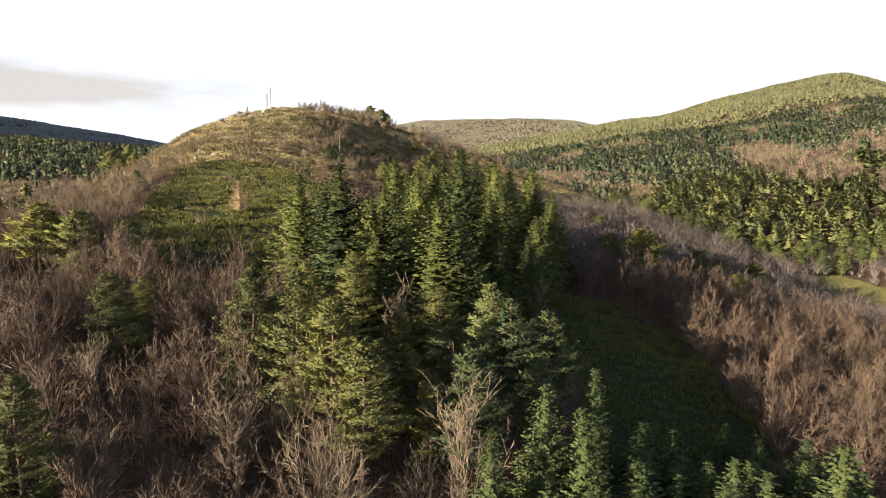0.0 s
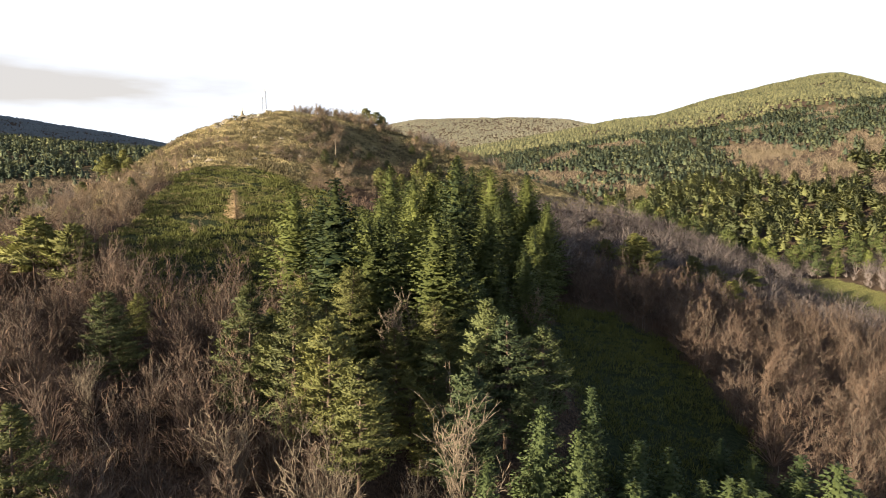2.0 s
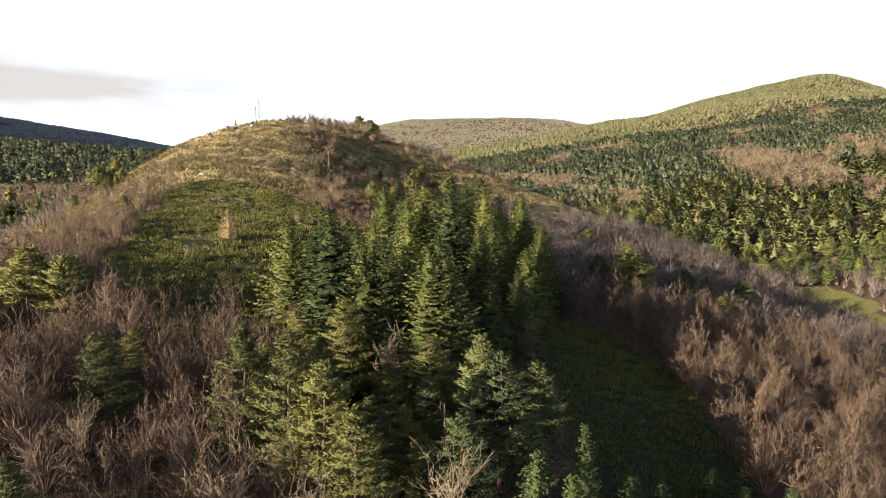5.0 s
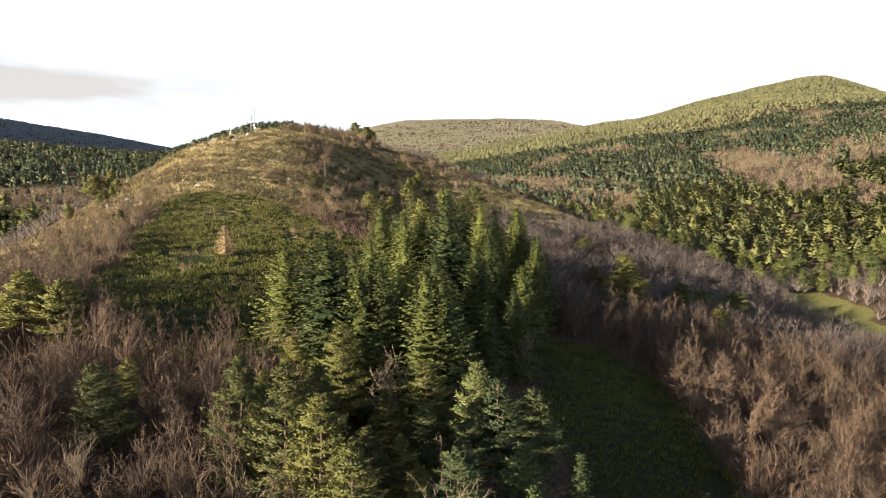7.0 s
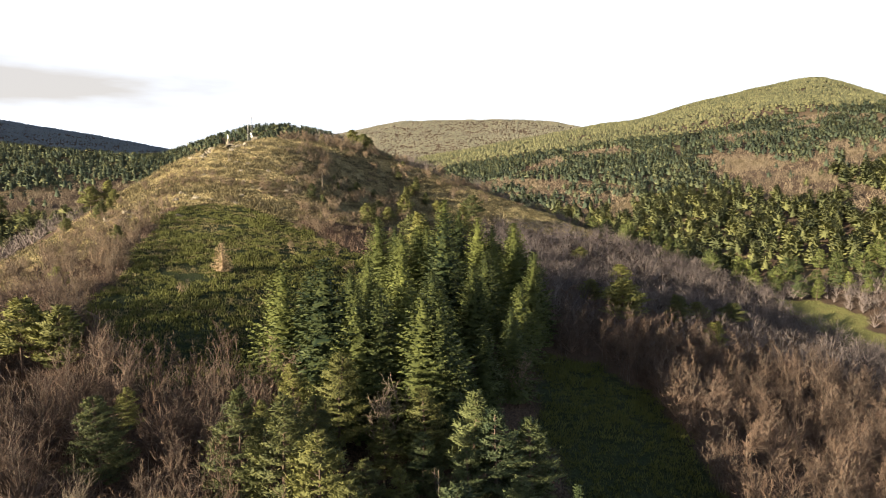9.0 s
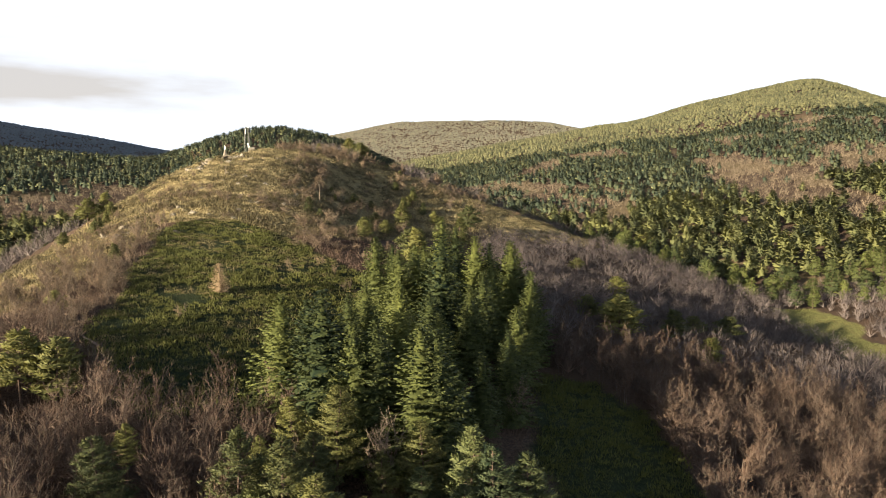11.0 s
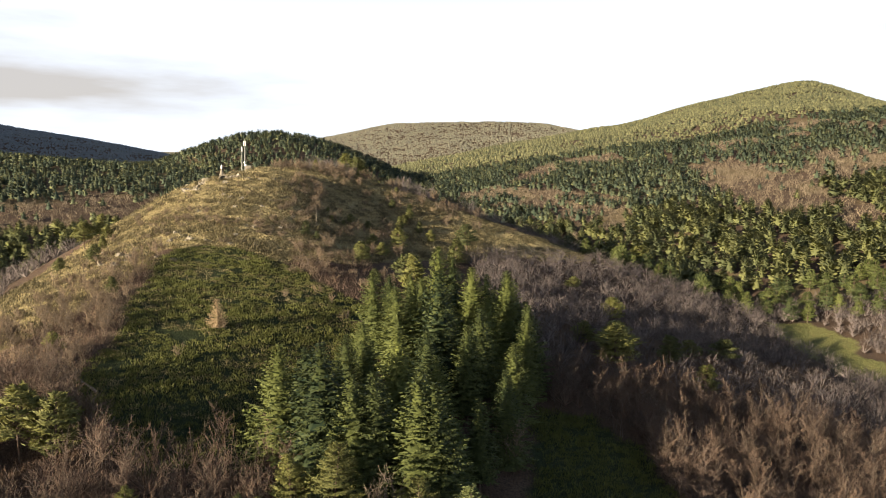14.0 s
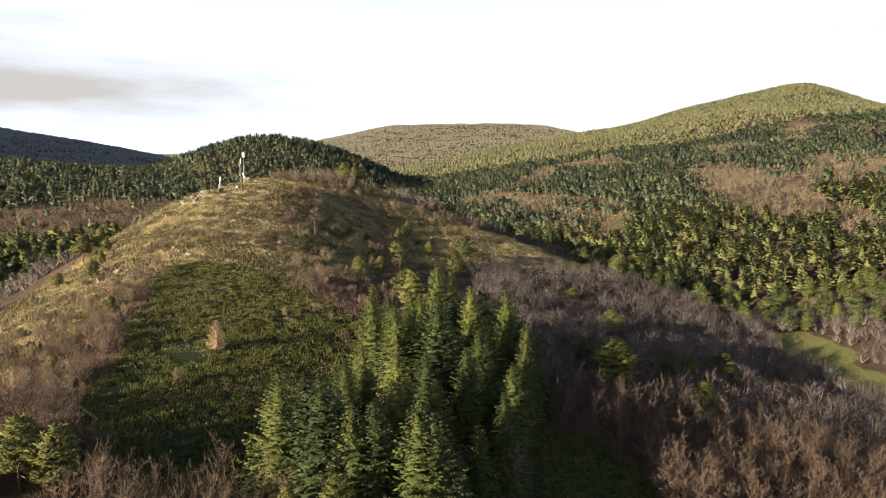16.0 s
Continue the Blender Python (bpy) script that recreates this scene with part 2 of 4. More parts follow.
def ground_material():
    """Leaf litter, with heath, scrub soil, meadow and bracken by the plan's own mask."""
    m, nt, N, L = mat("ground_cover")
    out, bs = N("ShaderNodeOutputMaterial"), N("ShaderNodeBsdfPrincipled")
    geo, at = N("ShaderNodeNewGeometry"), N("ShaderNodeAttribute")
    at.attribute_name = "cover"
    sep = N("ShaderNodeSeparateColor")
    L(at.outputs["Color"], sep.inputs["Color"])

    def noise_fac(scale, lo, hi, detail=6):
        n, r = N("ShaderNodeTexNoise"), N("ShaderNodeMapRange")
        n.inputs["Scale"].default_value, n.inputs["Detail"].default_value = scale, detail
        L(geo.outputs["Position"], n.inputs["Vector"])
        r.inputs["From Min"].default_value, r.inputs["From Max"].default_value = lo, hi
        L(n.outputs["Fac"], r.inputs["Value"])
        return r.outputs["Result"], n.outputs["Fac"]

    def mixc(f, a, b):
        x = N("ShaderNodeMix")
        x.data_type = "RGBA"
        if isinstance(f, float):
            x.inputs["Factor"].default_value = f
        else:
            L(f, x.inputs["Factor"])
        for key, v in (("A", a), ("B", b)):
            if isinstance(v, tuple):
                x.inputs[key].default_value = (*v, 1)
            else:
                L(v, x.inputs[key])
        return x.outputs["Result"]

    big, _ = noise_fac(0.06, 0.38, 0.62)
    mid, _ = noise_fac(0.45, 0.40, 0.62)
    fine, fraw = noise_fac(2.6, 0.38, 0.64)
    litter = mixc(fine, mixc(big, (0.026, 0.020, 0.016), (0.050, 0.034, 0.024)), (0.090, 0.060, 0.042))
    heath = mixc(fine, mixc(mid, (0.25, 0.20, 0.10), (0.13, 0.105, 0.055)), mixc(mid, (0.06, 0.05, 0.03), (0.28, 0.225, 0.115)))
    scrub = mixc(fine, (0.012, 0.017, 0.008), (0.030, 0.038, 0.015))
    meadow = mixc(fine, mixc(mid, (0.075, 0.092, 0.030), (0.115, 0.110, 0.040)), (0.145, 0.125, 0.055))
    bracken = mixc(fine, mixc(mid, (0.058, 0.031, 0.017), (0.042, 0.024, 0.015)), (0.085, 0.051, 0.028))
    c = mixc(sep.outputs["Red"], litter, heath)
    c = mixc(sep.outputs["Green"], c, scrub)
    c = mixc(sep.outputs["Blue"], c, meadow)
    c = mixc(at.outputs["Alpha"], c, bracken)
    L(c, bs.inputs["Base Color"])
    bs.inputs["Roughness"].default_value = 0.95
    bs.inputs["Specular IOR Level"].default_value = 0.1
    bp = N("ShaderNodeBump")
    bp.inputs["Strength"].default_value, bp.inputs["Distance"].default_value = 0.9, 0.35
    L(fraw, bp.inputs["Height"])
    L(bp.outputs["Normal"], bs.inputs["Normal"])
    L(bs.outputs[0], out.inputs["Surface"])
    return m


M_GROUND = ground_material()
M_SPRUCE = leaf_material("spruce_needles", (0.008, 0.020, 0.012), (0.140, 0.155, 0.042), 0.2, 0.7)
M_PINE = leaf_material("pine_needles", (0.022, 0.034, 0.017), (0.158, 0.154, 0.045), 0.2, 0.7)
# darker, bluer copy of the pine needles: shade put into the colour
M_SHADEPINE = leaf_material("shade_pine_needles", (0.020, 0.036, 0.020), (0.118, 0.132, 0.048), 0.2, 0.7)
M_YOUNG = leaf_material("young_fir_needles", (0.014, 0.030, 0.017), (0.090, 0.112, 0.038), 0.2, 0.7)
M_TWIG = leaf_material("bare_twigs", (0.030, 0.020, 0.017), (0.135, 0.088, 0.062), 0.0, 0.8, 0.25)
M_WOODS = leaf_material("leafless_wood_twigs", (0.042, 0.035, 0.035), (0.195, 0.160, 0.150), 0.0, 0.8, 0.12, "tint")
M_FARWOODS = leaf_material("far_leafless_twigs", (0.060, 0.049, 0.036), (0.205, 0.162, 0.112), 0.0, 0.8, 0.02, "tint")
M_TWIGPALE = leaf_material("pale_twigs", (0.055, 0.042, 0.031), (0.150, 0.116, 0.084), 0.0, 0.8, 0.25)
M_LARCH = leaf_material("dry_larch_needles", (0.19, 0.135, 0.085), (0.36, 0.27, 0.17), 0.2, 0.7)
M_BROOM = leaf_material("broom_stems", (0.009, 0.016, 0.007), (0.108, 0.112, 0.026), 0.25, 0.7, 0.16)
M_HEATH = leaf_material("dry_heath_grass", (0.14, 0.117, 0.064), (0.46, 0.385, 0.21), 0.35, 0.8, 0.30)
M_FIELDGRASS = leaf_material("faded_grass_blades", (0.060, 0.052, 0.028), (0.20, 0.165, 0.082), 0.3, 0.8, 0.2)
M_MEADOW = leaf_material("meadow_grass_blades", (0.070, 0.085, 0.026), (0.19, 0.18, 0.065), 0.3, 0.8, 0.2)
M_HEATHTWIG = leaf_material("shrub_twigs", (0.062, 0.043, 0.028), (0.235, 0.165, 0.102), 0.0, 0.8, 0.25)
M_HEATHER = leaf_material("heather_tufts", (0.050, 0.043, 0.024), (0.215, 0.178, 0.090), 0.2, 0.8, 0.2)
M_MOUNT = leaf_material("mountain_pine_needles", (0.034, 0.041, 0.023), (0.130, 0.126, 0.060), 0.0, 0.8, 0.006, "tint")
# ridge twigs: distance haze is put into this pale blue-grey colour
M_RIDGE = leaf_material("haze_tinted_ridge_twigs", (0.095, 0.108, 0.122), (0.155, 0.170, 0.182), 0.0, 0.8, 0.006, "tint")
M_FARPINE = leaf_material("far_pine_needles", (0.034, 0.047, 0.030), (0.150, 0.150, 0.062), 0.0, 0.85, 0.010, "tint")
M_THICKET = leaf_material("reddish_twigs", (0.038, 0.026, 0.022), (0.155, 0.106, 0.080), 0.0, 0.8, 0.12, "tint")
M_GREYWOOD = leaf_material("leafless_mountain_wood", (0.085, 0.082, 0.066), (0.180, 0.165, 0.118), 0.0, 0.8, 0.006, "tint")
M_FARCON = leaf_material("far_conifer_needles", (0.016, 0.028, 0.018), (0.105, 0.108, 0.038), 0.0, 0.85, 0.012, "tint")
M_BARK = solid_material("conifer_bark", (0.040, 0.028, 0.020), (0.11, 0.072, 0.05), 0.9, 2.5, 0.6)
M_LIMB = solid_material("grey_tan_limbs", (0.052, 0.041, 0.033), (0.165, 0.132, 0.102), 0.9, 0.7, 0.3)
M_PALEBARK = solid_material("pale_bark", (0.09, 0.070, 0.052), (0.20, 0.162, 0.122), 0.9, 2.5, 0.5)
M_ROCK = solid_material("granite_rock", (0.085, 0.074, 0.058), (0.25, 0.215, 0.165), 0.9, 1.2, 0.8)
M_STEEL = solid_material("galvanised_steel", (0.13, 0.13, 0.13), (0.22, 0.22, 0.215), 0.6, 3, 0.1, 0.3)
M_WHITE = solid_material("white_paint", (0.70, 0.69, 0.66), (0.82, 0.81, 0.78), 0.6, 3, 0.1)
M_DARK = solid_material("arch_shade_dark", (0.04, 0.035, 0.03), (0.09, 0.08, 0.065), 0.95, 2, 0.6)


# ---- mesh helpers ----
def unit(v):
    return v / np.maximum(np.linalg.norm(v, axis=-1, keepdims=True), 1e-9)


def mesh_from(name, verts, faces, material, smooth=False, outward=None, tint=None, grain=0.6):
    """outward: for crowns, the way out of the crown at each vertex, to which the leaves' shading leans."""
    me = bpy.data.meshes.new(name)
    v = np.asarray(verts, np.float32)
    f = np.array(faces, np.int32)
    if outward is not None:
        fn = np.cross(v[f[:, 1]] - v[f[:, 0]], v[f[:, 2]] - v[f[:, 0]])
        o = outward[f[:, 0]]
        back = (fn * o).sum(1) < 0
        f[back] = f[back][:, ::-1]
        fn[back] *= -1
        nrm = np.zeros_like(v)
        nrm[f.ravel()] = np.repeat(unit(fn), 3, 0)
        nrm = unit(grain * nrm + 0.9 * outward)
    n = f.shape[1]
    me.vertices.add(len(v))
    me.vertices.foreach_set("co", v.ravel())
    me.loops.add(f.size)
    me.loops.foreach_set("vertex_index", f.ravel())
    me.polygons.add(len(f))
    me.polygons.foreach_set("loop_start", np.arange(0, f.size, n, dtype=np.int32))
    me.polygons.foreach_set("loop_total", np.full(len(f), n, np.int32))
    if smooth:
        me.polygons.foreach_set("use_smooth", np.ones(len(f), bool))
    me.materials.append(material)
    me.update(calc_edges=True)
    if tint is not None:
        me.attributes.new("tint", "FLOAT", "POINT").data.foreach_set("value", np.asarray(tint, np.float32))
    if outward is not None:
        me.polygons.foreach_set("use_smooth", np.ones(len(f), bool))
        me.normals_split_custom_set_from_vertices(nrm.tolist())
    return me


def crown_out(v, h, base=0.0):
    """Ways out of a crown about the z axis: sideways low down, upwards at the top."""
    t = np.clip((v[:, 2] / h - base) / (1 - base), 0, 1)
    o = np.stack([v[:, 0], v[:, 1], np.zeros(len(v))], 1)
    o = o / (np.linalg.norm(o, axis=1, keepdims=True) + 0.12 * h * 0.3)
    o[:, 2] = 0.25 + 0.5 * t
    return unit(o)


def part(name, me, parent, label=""):
    ob = new(name, me)
    ob.parent = parent
    return tagged(ob, label)


def blades(p, d, length, width, r, kind="kite"):
    """Flat tapering sprays from points p along directions d. kite: four corners; else a thin triangle."""
    n = len(p)
    d = unit(d)
    side = unit(np.cross(d, r.normal(size=(n, 3))))
    length, width = np.broadcast_to(length, (n,))[:, None], np.broadcast_to(width, (n,))[:, None]
    if kind == "kite":
        mid = p + d * length * 0.45
        v = np.stack([p, mid + side * width, p + d * length, mid - side * width], 1).reshape(-1, 3)
        i = np.arange(n) * 4
        f = np.concatenate([np.stack([i, i + 1, i + 2], 1), np.stack([i, i + 2, i + 3], 1)])
    else:
        v = np.stack([p + side * width * 0.5, p - side * width * 0.5, p + d * length], 1).reshape(-1, 3)
        i = np.arange(n) * 3
        f = np.stack([i, i + 1, i + 2], 1)
    return v, f


def join(parts):
    vs, fs, o = [], [], 0
    for v, f in parts:
        vs.append(v)
        fs.append(f + o)
        o += len(v)
    return np.concatenate(vs), np.concatenate(fs)


def tubes(segs, sides=5):
    """Tapered tubes: rows of (x0 y0 z0 r0 x1 y1 z1 r1)."""
    s = np.asarray(segs, float)
    n = len(s)
    a, ra, b, rb = s[:, :3], s[:, 3], s[:, 4:7], s[:, 7]
    d = unit(b - a)
    ref = np.where(np.abs(d[:, 2:3]) > 0.9, np.array([[1.0, 0, 0]]), np.array([[0, 0, 1.0]]))
    u = unit(np.cross(d, ref))
    w = np.cross(d, u)
    k = np.arange(sides) * 2 * np.pi / sides
    ring = u[:, None, :] * np.cos(k)[None, :, None] + w[:, None, :] * np.sin(k)[None, :, None]
    va = a[:, None, :] + ring * ra[:, None, None]
    vb = b[:, None, :] + ring * rb[:, None, None]
    v = np.concatenate([va, vb], 1).reshape(-1, 3)
    base = (np.arange(n) * 2 * sides)[:, None]
    i = np.arange(sides)[None, :]
    j = (i + 1) % sides
    f = np.stack([base + i, base + j, base + sides + j, base + sides + i], -1).reshape(-1, 4)
    tri = np.concatenate([f[:, [0, 1, 2]], f[:, [0, 2, 3]]])
    return v, tri


# ---- ground: one sheet to the horizon ----
def axis(lo, hi, step, far_lo, far_hi, grow=1.075):
    c = list(np.arange(lo, hi + 0.01, step))
    s = step
    while c[-1] < far_hi:
        s *= grow
        c.append(c[-1] + s)
    s = step
    while c[0] > far_lo:
        s *= grow
        c.insert(0, c[0] - s)
    return np.array(c)


def build_ground():
    xs = axis(-130, 230, 2.2, -9000, 9000)
    ys = axis(20, 345, 2.2, -9000, 9000, 1.06)
    X, Y = np.meshgrid(xs, ys)
    Z = height(X, Y)
    v = np.stack([X, Y, Z], -1).reshape(-1, 3)
    ny, nx = X.shape
    i = (np.arange(ny - 1)[:, None] * nx + np.arange(nx - 1)[None, :]).ravel()
    f = np.stack([i, i + 1, i + nx + 1, i + nx], 1)
    me = mesh_from("ground", v, f, M_GROUND, True)
    x, y = v[:, 0], v[:, 1]
    col = np.zeros((len(v), 4), np.float32)
    col[:, 0] = inside(x, y, HEATH)
    far_heath = (fbm(x / 60, y / 60, 41) > 0.56) & (np.hypot(x, y) > 330)
    col[:, 0] = np.maximum(col[:, 0], far_heath * 0.35 * (y < 1250))
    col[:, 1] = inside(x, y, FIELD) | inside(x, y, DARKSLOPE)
    col[:, 2] = inside(x, y, MEADOW)
    col[:, 3] = (inside(x, y, BRACKEN) | inside(x, y, BRACKEN_LEFT)) * 0.9
    ca = me.color_attributes.new("cover", "FLOAT_COLOR", "POINT")
    ca.data.foreach_set("color", col.ravel())
    tagged(new("ground", me), "hilly ground of leaf litter, heath, scrub and meadow", "ground", kind="structure")


build_ground()


# ---- trees ----
def spruce_meshes(seed, h, r, bare, levels, per, droop, step=0.30, fat=1.0, inner=0.60):
    """Trunk and crown of a broad-based conifer of drooping, layered boughs."""
    g = np.random.default_rng(seed)
    segs, n = [], 7
    for k in range(n):
        z0, z1 = h * k / n, h * 0.96 * (k + 1) / n
        segs.append((0, 0, z0 - (0.6 if k == 0 else 0), 0.011 * h * (1 - k / n) + 0.01, 0, 0, z1, 0.011 * h * (1 - (k + 1) / n) + 0.008))
    P, D, Ln, W = [], [], [], []
    for z in np.linspace(bare * h, h * 0.985, levels):
        t = (z / h - bare) / (1 - bare)
        rz_ = r * ((1 - t) ** 0.82) * (0.6 + 0.4 * min(1, (t + 0.03) * 8)) + 0.08
        k = max(4, int(round(per * (1 - 0.5 * t))))
        a0 = g.uniform(0, 6.28)
        for b in range(k):
            a = a0 + 6.283 * b / k + g.normal(0, 0.25)
            ln = rz_ * g.uniform(0.6, 1.18)
            sl = droop * (1 - t) * g.uniform(0.5, 1.4) - 0.6 * t + 0.05
            rad = np.array([math.cos(a), math.sin(a), 0])
            tang = np.array([-rad[1], rad[0], 0])
            m = max(3, int(ln / step))
            for q in np.linspace(0.15, 1.0, m):
                px = q * ln
                zz = z - sl * px + 0.30 * max(q - 0.6, 0) * ln
                p = rad * px + np.array([0, 0, zz + g.normal(0, 0.06)])
                wide = (0.24 + 0.42 * (1 - q) * min(1, ln / 2)) * (0.65 + 0.35 * min(ln, 1.5))
                for sg in (-1, 1, -1, 1)[: 4 if q > 0.4 else 2]:
                    d = rad * g.uniform(0.45, 1.0) + tang * sg * g.uniform(0.35, 1.0) + np.array([0, 0, g.normal(-0.18, 0.22)])
                    P.append(p), D.append(d), Ln.append(wide * g.uniform(0.75, 1.35)), W.append(g.uniform(0.035, 0.065) * fat)
                if q > 0.9:
                    P.append(p), D.append(rad + np.array([0, 0, 0.1])), Ln.append(0.36), W.append(0.05 * fat)
    for _ in range(6):
        P.append(np.array([0, 0, h * g.uniform(0.92, 0.96)])), D.append(np.array([g.normal(0, 0.15), g.normal(0, 0.15), 1.0])), Ln.append(0.045 * h), W.append(0.06)
    v, f = blades(np.array(P), np.array(D), np.array(Ln), np.array(W), g)
    # ragged inner skirts: the dense mass of old twigs near the trunk
    core, tiers, k = [], 13, 9
    for t in range(tiers):
        f0 = t / tiers
        rc = inner * r * (1 - f0) ** 0.92 * g.uniform(0.6, 1.15, k) + 0.05
        a = np.arange(k) * 6.283 / k + g.uniform(0, 6.28)
        z0, z1 = h * (bare + (1 - bare) * f0), h * min(bare + (1 - bare) * (f0 + 1.5 / tiers), 0.97)
        low = np.stack([np.cos(a) * rc, np.sin(a) * rc, z0 - droop * rc + g.normal(0, 0.12, k)], 1)
        i = np.arange(k)
        core.append((np.vstack([low, [[0, 0, z1]]]), np.stack([i, (i + 1) % k, np.full(k, k)], 1)))
    return tubes(segs, 6), join([(v, f), *core])


def pine_meshes(seed, h, r, bare, boughs, dense, fat=1.0):
    """Scots pine: long bare trunk, uneven tiers of upturned bushy boughs."""
    g = np.random.default_rng(seed)
    lean = g.normal(0, 0.015, 2)
    ax = lambda z: np.array([lean[0] * z + 0.12 * math.sin(z * 0.5 + seed), lean[1] * z + 0.1 * math.cos(z * 0.43 + seed), z])
    segs, n = [], 8
    for k in range(n):
        a, b = ax(h * 0.97 * k / n), ax(h * 0.97 * (k + 1) / n)
        a[2] -= 0.6 if k == 0 else 0
        segs.append((*a, 0.016 * h * (1 - 0.85 * k / n), *b, 0.016 * h * (1 - 0.85 * (k + 1) / n)))
    P, D, Ln, W = [], [], [], []
    for i in range(boughs):
        t = (i + g.uniform(0, 0.8)) / boughs
        z = h * (bare + (0.985 - bare) * t)
        env = (0.5 + 0.5 * min(1, t * 5)) * (1 - t ** 1.5) ** 0.9 + 0.08
        a, ln = i * 2.4 + g.normal(0, 0.5), r * env * g.uniform(0.6, 1.15)
        rad = np.array([math.cos(a), math.sin(a), 0])
        tang = np.array([-rad[1], rad[0], 0])
        o = ax(z)
        rise = g.uniform(-0.12, 0.22) + 0.45 * t
        tip = o + rad * ln + np.array([0, 0, rise * ln])
        segs.append((*o, 0.05, *tip, 0.012))
        for _ in range(int(0.5 * dense + dense * ln)):
            q = g.uniform(0.25, 1.05)
            sp = 0.30 * ln * (1.15 - 0.6 * q) + 0.12
            p = o + rad * ln * q + np.array([0, 0, rise * ln * q + 0.12 * ln * q * q]) + tang * g.normal(0, sp) + np.array([0, 0, g.normal(0.05, 0.10)])
            d = rad * g.uniform(0.1, 0.9) + tang * g.normal(0, 0.7) + np.array([0, 0, g.uniform(-0.2, 0.9)])
            P.append(p), D.append(d), Ln.append(g.uniform(0.26, 0.50) * fat), W.append(g.uniform(0.035, 0.07) * fat)
    v, f = blades(np.array(P), np.array(D), np.array(Ln), np.array(W), g)
    return tubes(segs, 6), (v, f)


def bare_meshes(seed, h, stems, spread, twigs):
    """Leafless broadleaved tree or coppice: stems, winding limbs, and a haze of fine twigs."""
    g = np.random.default_rng(seed)
    segs, P, D, Ln, W = [], [], [], [], []

    def grow(p, d, ln, rad, level):
        n = (4, 3, 3)[level]
        q = p.copy()
        for k in range(n):
            d2 = unit(d + g.normal(0, 0.10 + 0.10 * level, 3) + np.array([0, 0, 0.12]))
            e = q + d2 * ln / n
            r0, r1 = rad * (1 - 0.75 * k / n), rad * (1 - 0.75 * (k + 1) / n)
            segs.append((*q, max(r0, 0.016), *e, max(r1, 0.012)))
            if level < 2:
                for _ in range(2 if k or level else 0):
                    a = g.uniform(0, 6.28)
                    out = unit(d2 + g.uniform(0.4, 0.85) * np.array([math.cos(a), math.sin(a), g.uniform(-0.2, 0.4)]))
                    grow(e if g.random() < 0.6 else (q + e) / 2, out, ln * g.uniform(0.36, 0.56), rad * 0.45, level + 1)
            if level >= 1:
                for _ in range(max(2, twigs * 6 // (10 if level == 1 else 30))):
                    s = g.uniform(0, 1)
                    dd = unit(d2 * 0.8 + g.normal(0, 0.6, 3) + np.array([0, 0, 0.28]))
                    P.append(q * (1 - s) + e * s), D.append(dd), Ln.append(g.uniform(0.03, 0.10) * h), W.append(g.uniform(0.038, 0.064))
            q, d = e, d2

    starts = []
    for s in range(stems):
        starts.append(len(segs))
        a = g.uniform(0, 6.28)
        lean = spread * g.uniform(0.3, 1.1)
        grow(np.array([0.25 * math.cos(a), 0.25 * math.sin(a), -0.4]) * (stems > 1), unit(np.array([math.cos(a) * lean, math.sin(a) * lean, 1.0])),
             h * g.uniform(0.66, 0.9), 0.0095 * h * (1.0 if stems == 1 else 0.6), 0)
    v, f = blades(np.array(P), np.array(D), np.array(Ln), np.array(W), g, "thin")
    starts.append(len(segs))
    return [tubes(segs[a:b], 3) for a, b in zip(starts, starts[1:])], (v, f)


def larch_meshes(seed, h, r):
    return spruce_meshes(seed, h, r, 0.08, 26, 8, 0.0, 0.2, 0.8, 0.25)


def make_tree(name, meshes, mat_trunk, mat_crown, label, category, group, crown="crown", h=1.0):
    """A tree at the origin: an empty at its base over trunk and crown. Its own height is kept for placing."""
    stems, (cv, cf) = meshes
    root = new(name)
    root.empty_display_size = 0.5
    for tv, tf in stems if isinstance(stems, list) else [stems]:
        word = "stem" if isinstance(stems, list) and len(stems) > 1 else "trunk"
        part(word, mesh_from(word, tv, tf, mat_trunk, True), root)
    part(crown, mesh_from(crown, cv, cf, mat_crown, outward=crown_out(cv, h)), root)
    tagged(root, label, category, group)
    return {"root": root, "h": h, "used": False}


def plant(proto, x, y, h, turn=None, lean=0.0, wide=1.0, sink=0.0):
    s = h / proto["h"]
    turn = rng.uniform(0, 360) if turn is None else turn
    m = pose(x, y, hz(x, y) - 0.1 - sink, rng.normal(0, 0.8) + lean, rng.normal(0, 0.8), turn) @ Matrix.Diagonal((s * wide, s * wide, s, 1))
    if not proto["used"]:
        proto["used"] = True
        proto["root"].matrix_basis = m
        return proto["root"]
    src = proto["root"]
    keep = src.scale.copy()
    src.scale = (1, 1, 1)
    c = copy_thing(src, m)
    src.scale = keep
    return c


SPRUCE = [make_tree("spruce_tree", spruce_meshes(100 + i, 18, r, b, 38, 12, d, 0.27, 2.1), M_BARK, M_SPRUCE,
                    "tall dark green spruce standing in a dense plantation", "spruce tree", "spruces of the plantation", h=18)
          for i, (r, b, d) in enumerate([(4.4, 0.05, 0.34), (3.7, 0.12, 0.26), (4.8, 0.05, 0.30), (3.4, 0.18, 0.40), (4.1, 0.08, 0.22)])]
PINE = [make_tree("pine_tree", pine_meshes(200 + i, 15, r, b, n, 95), M_BARK, M_PINE,
                  "yellow-green Scots pine with bushy layered boughs on the slope", "pine tree", "pines on the slope", h=15)
        for i, (r, b, n) in enumerate([(3.4, 0.14, 60), (3.0, 0.24, 54), (3.9, 0.16, 62), (3.2, 0.36, 46)])]
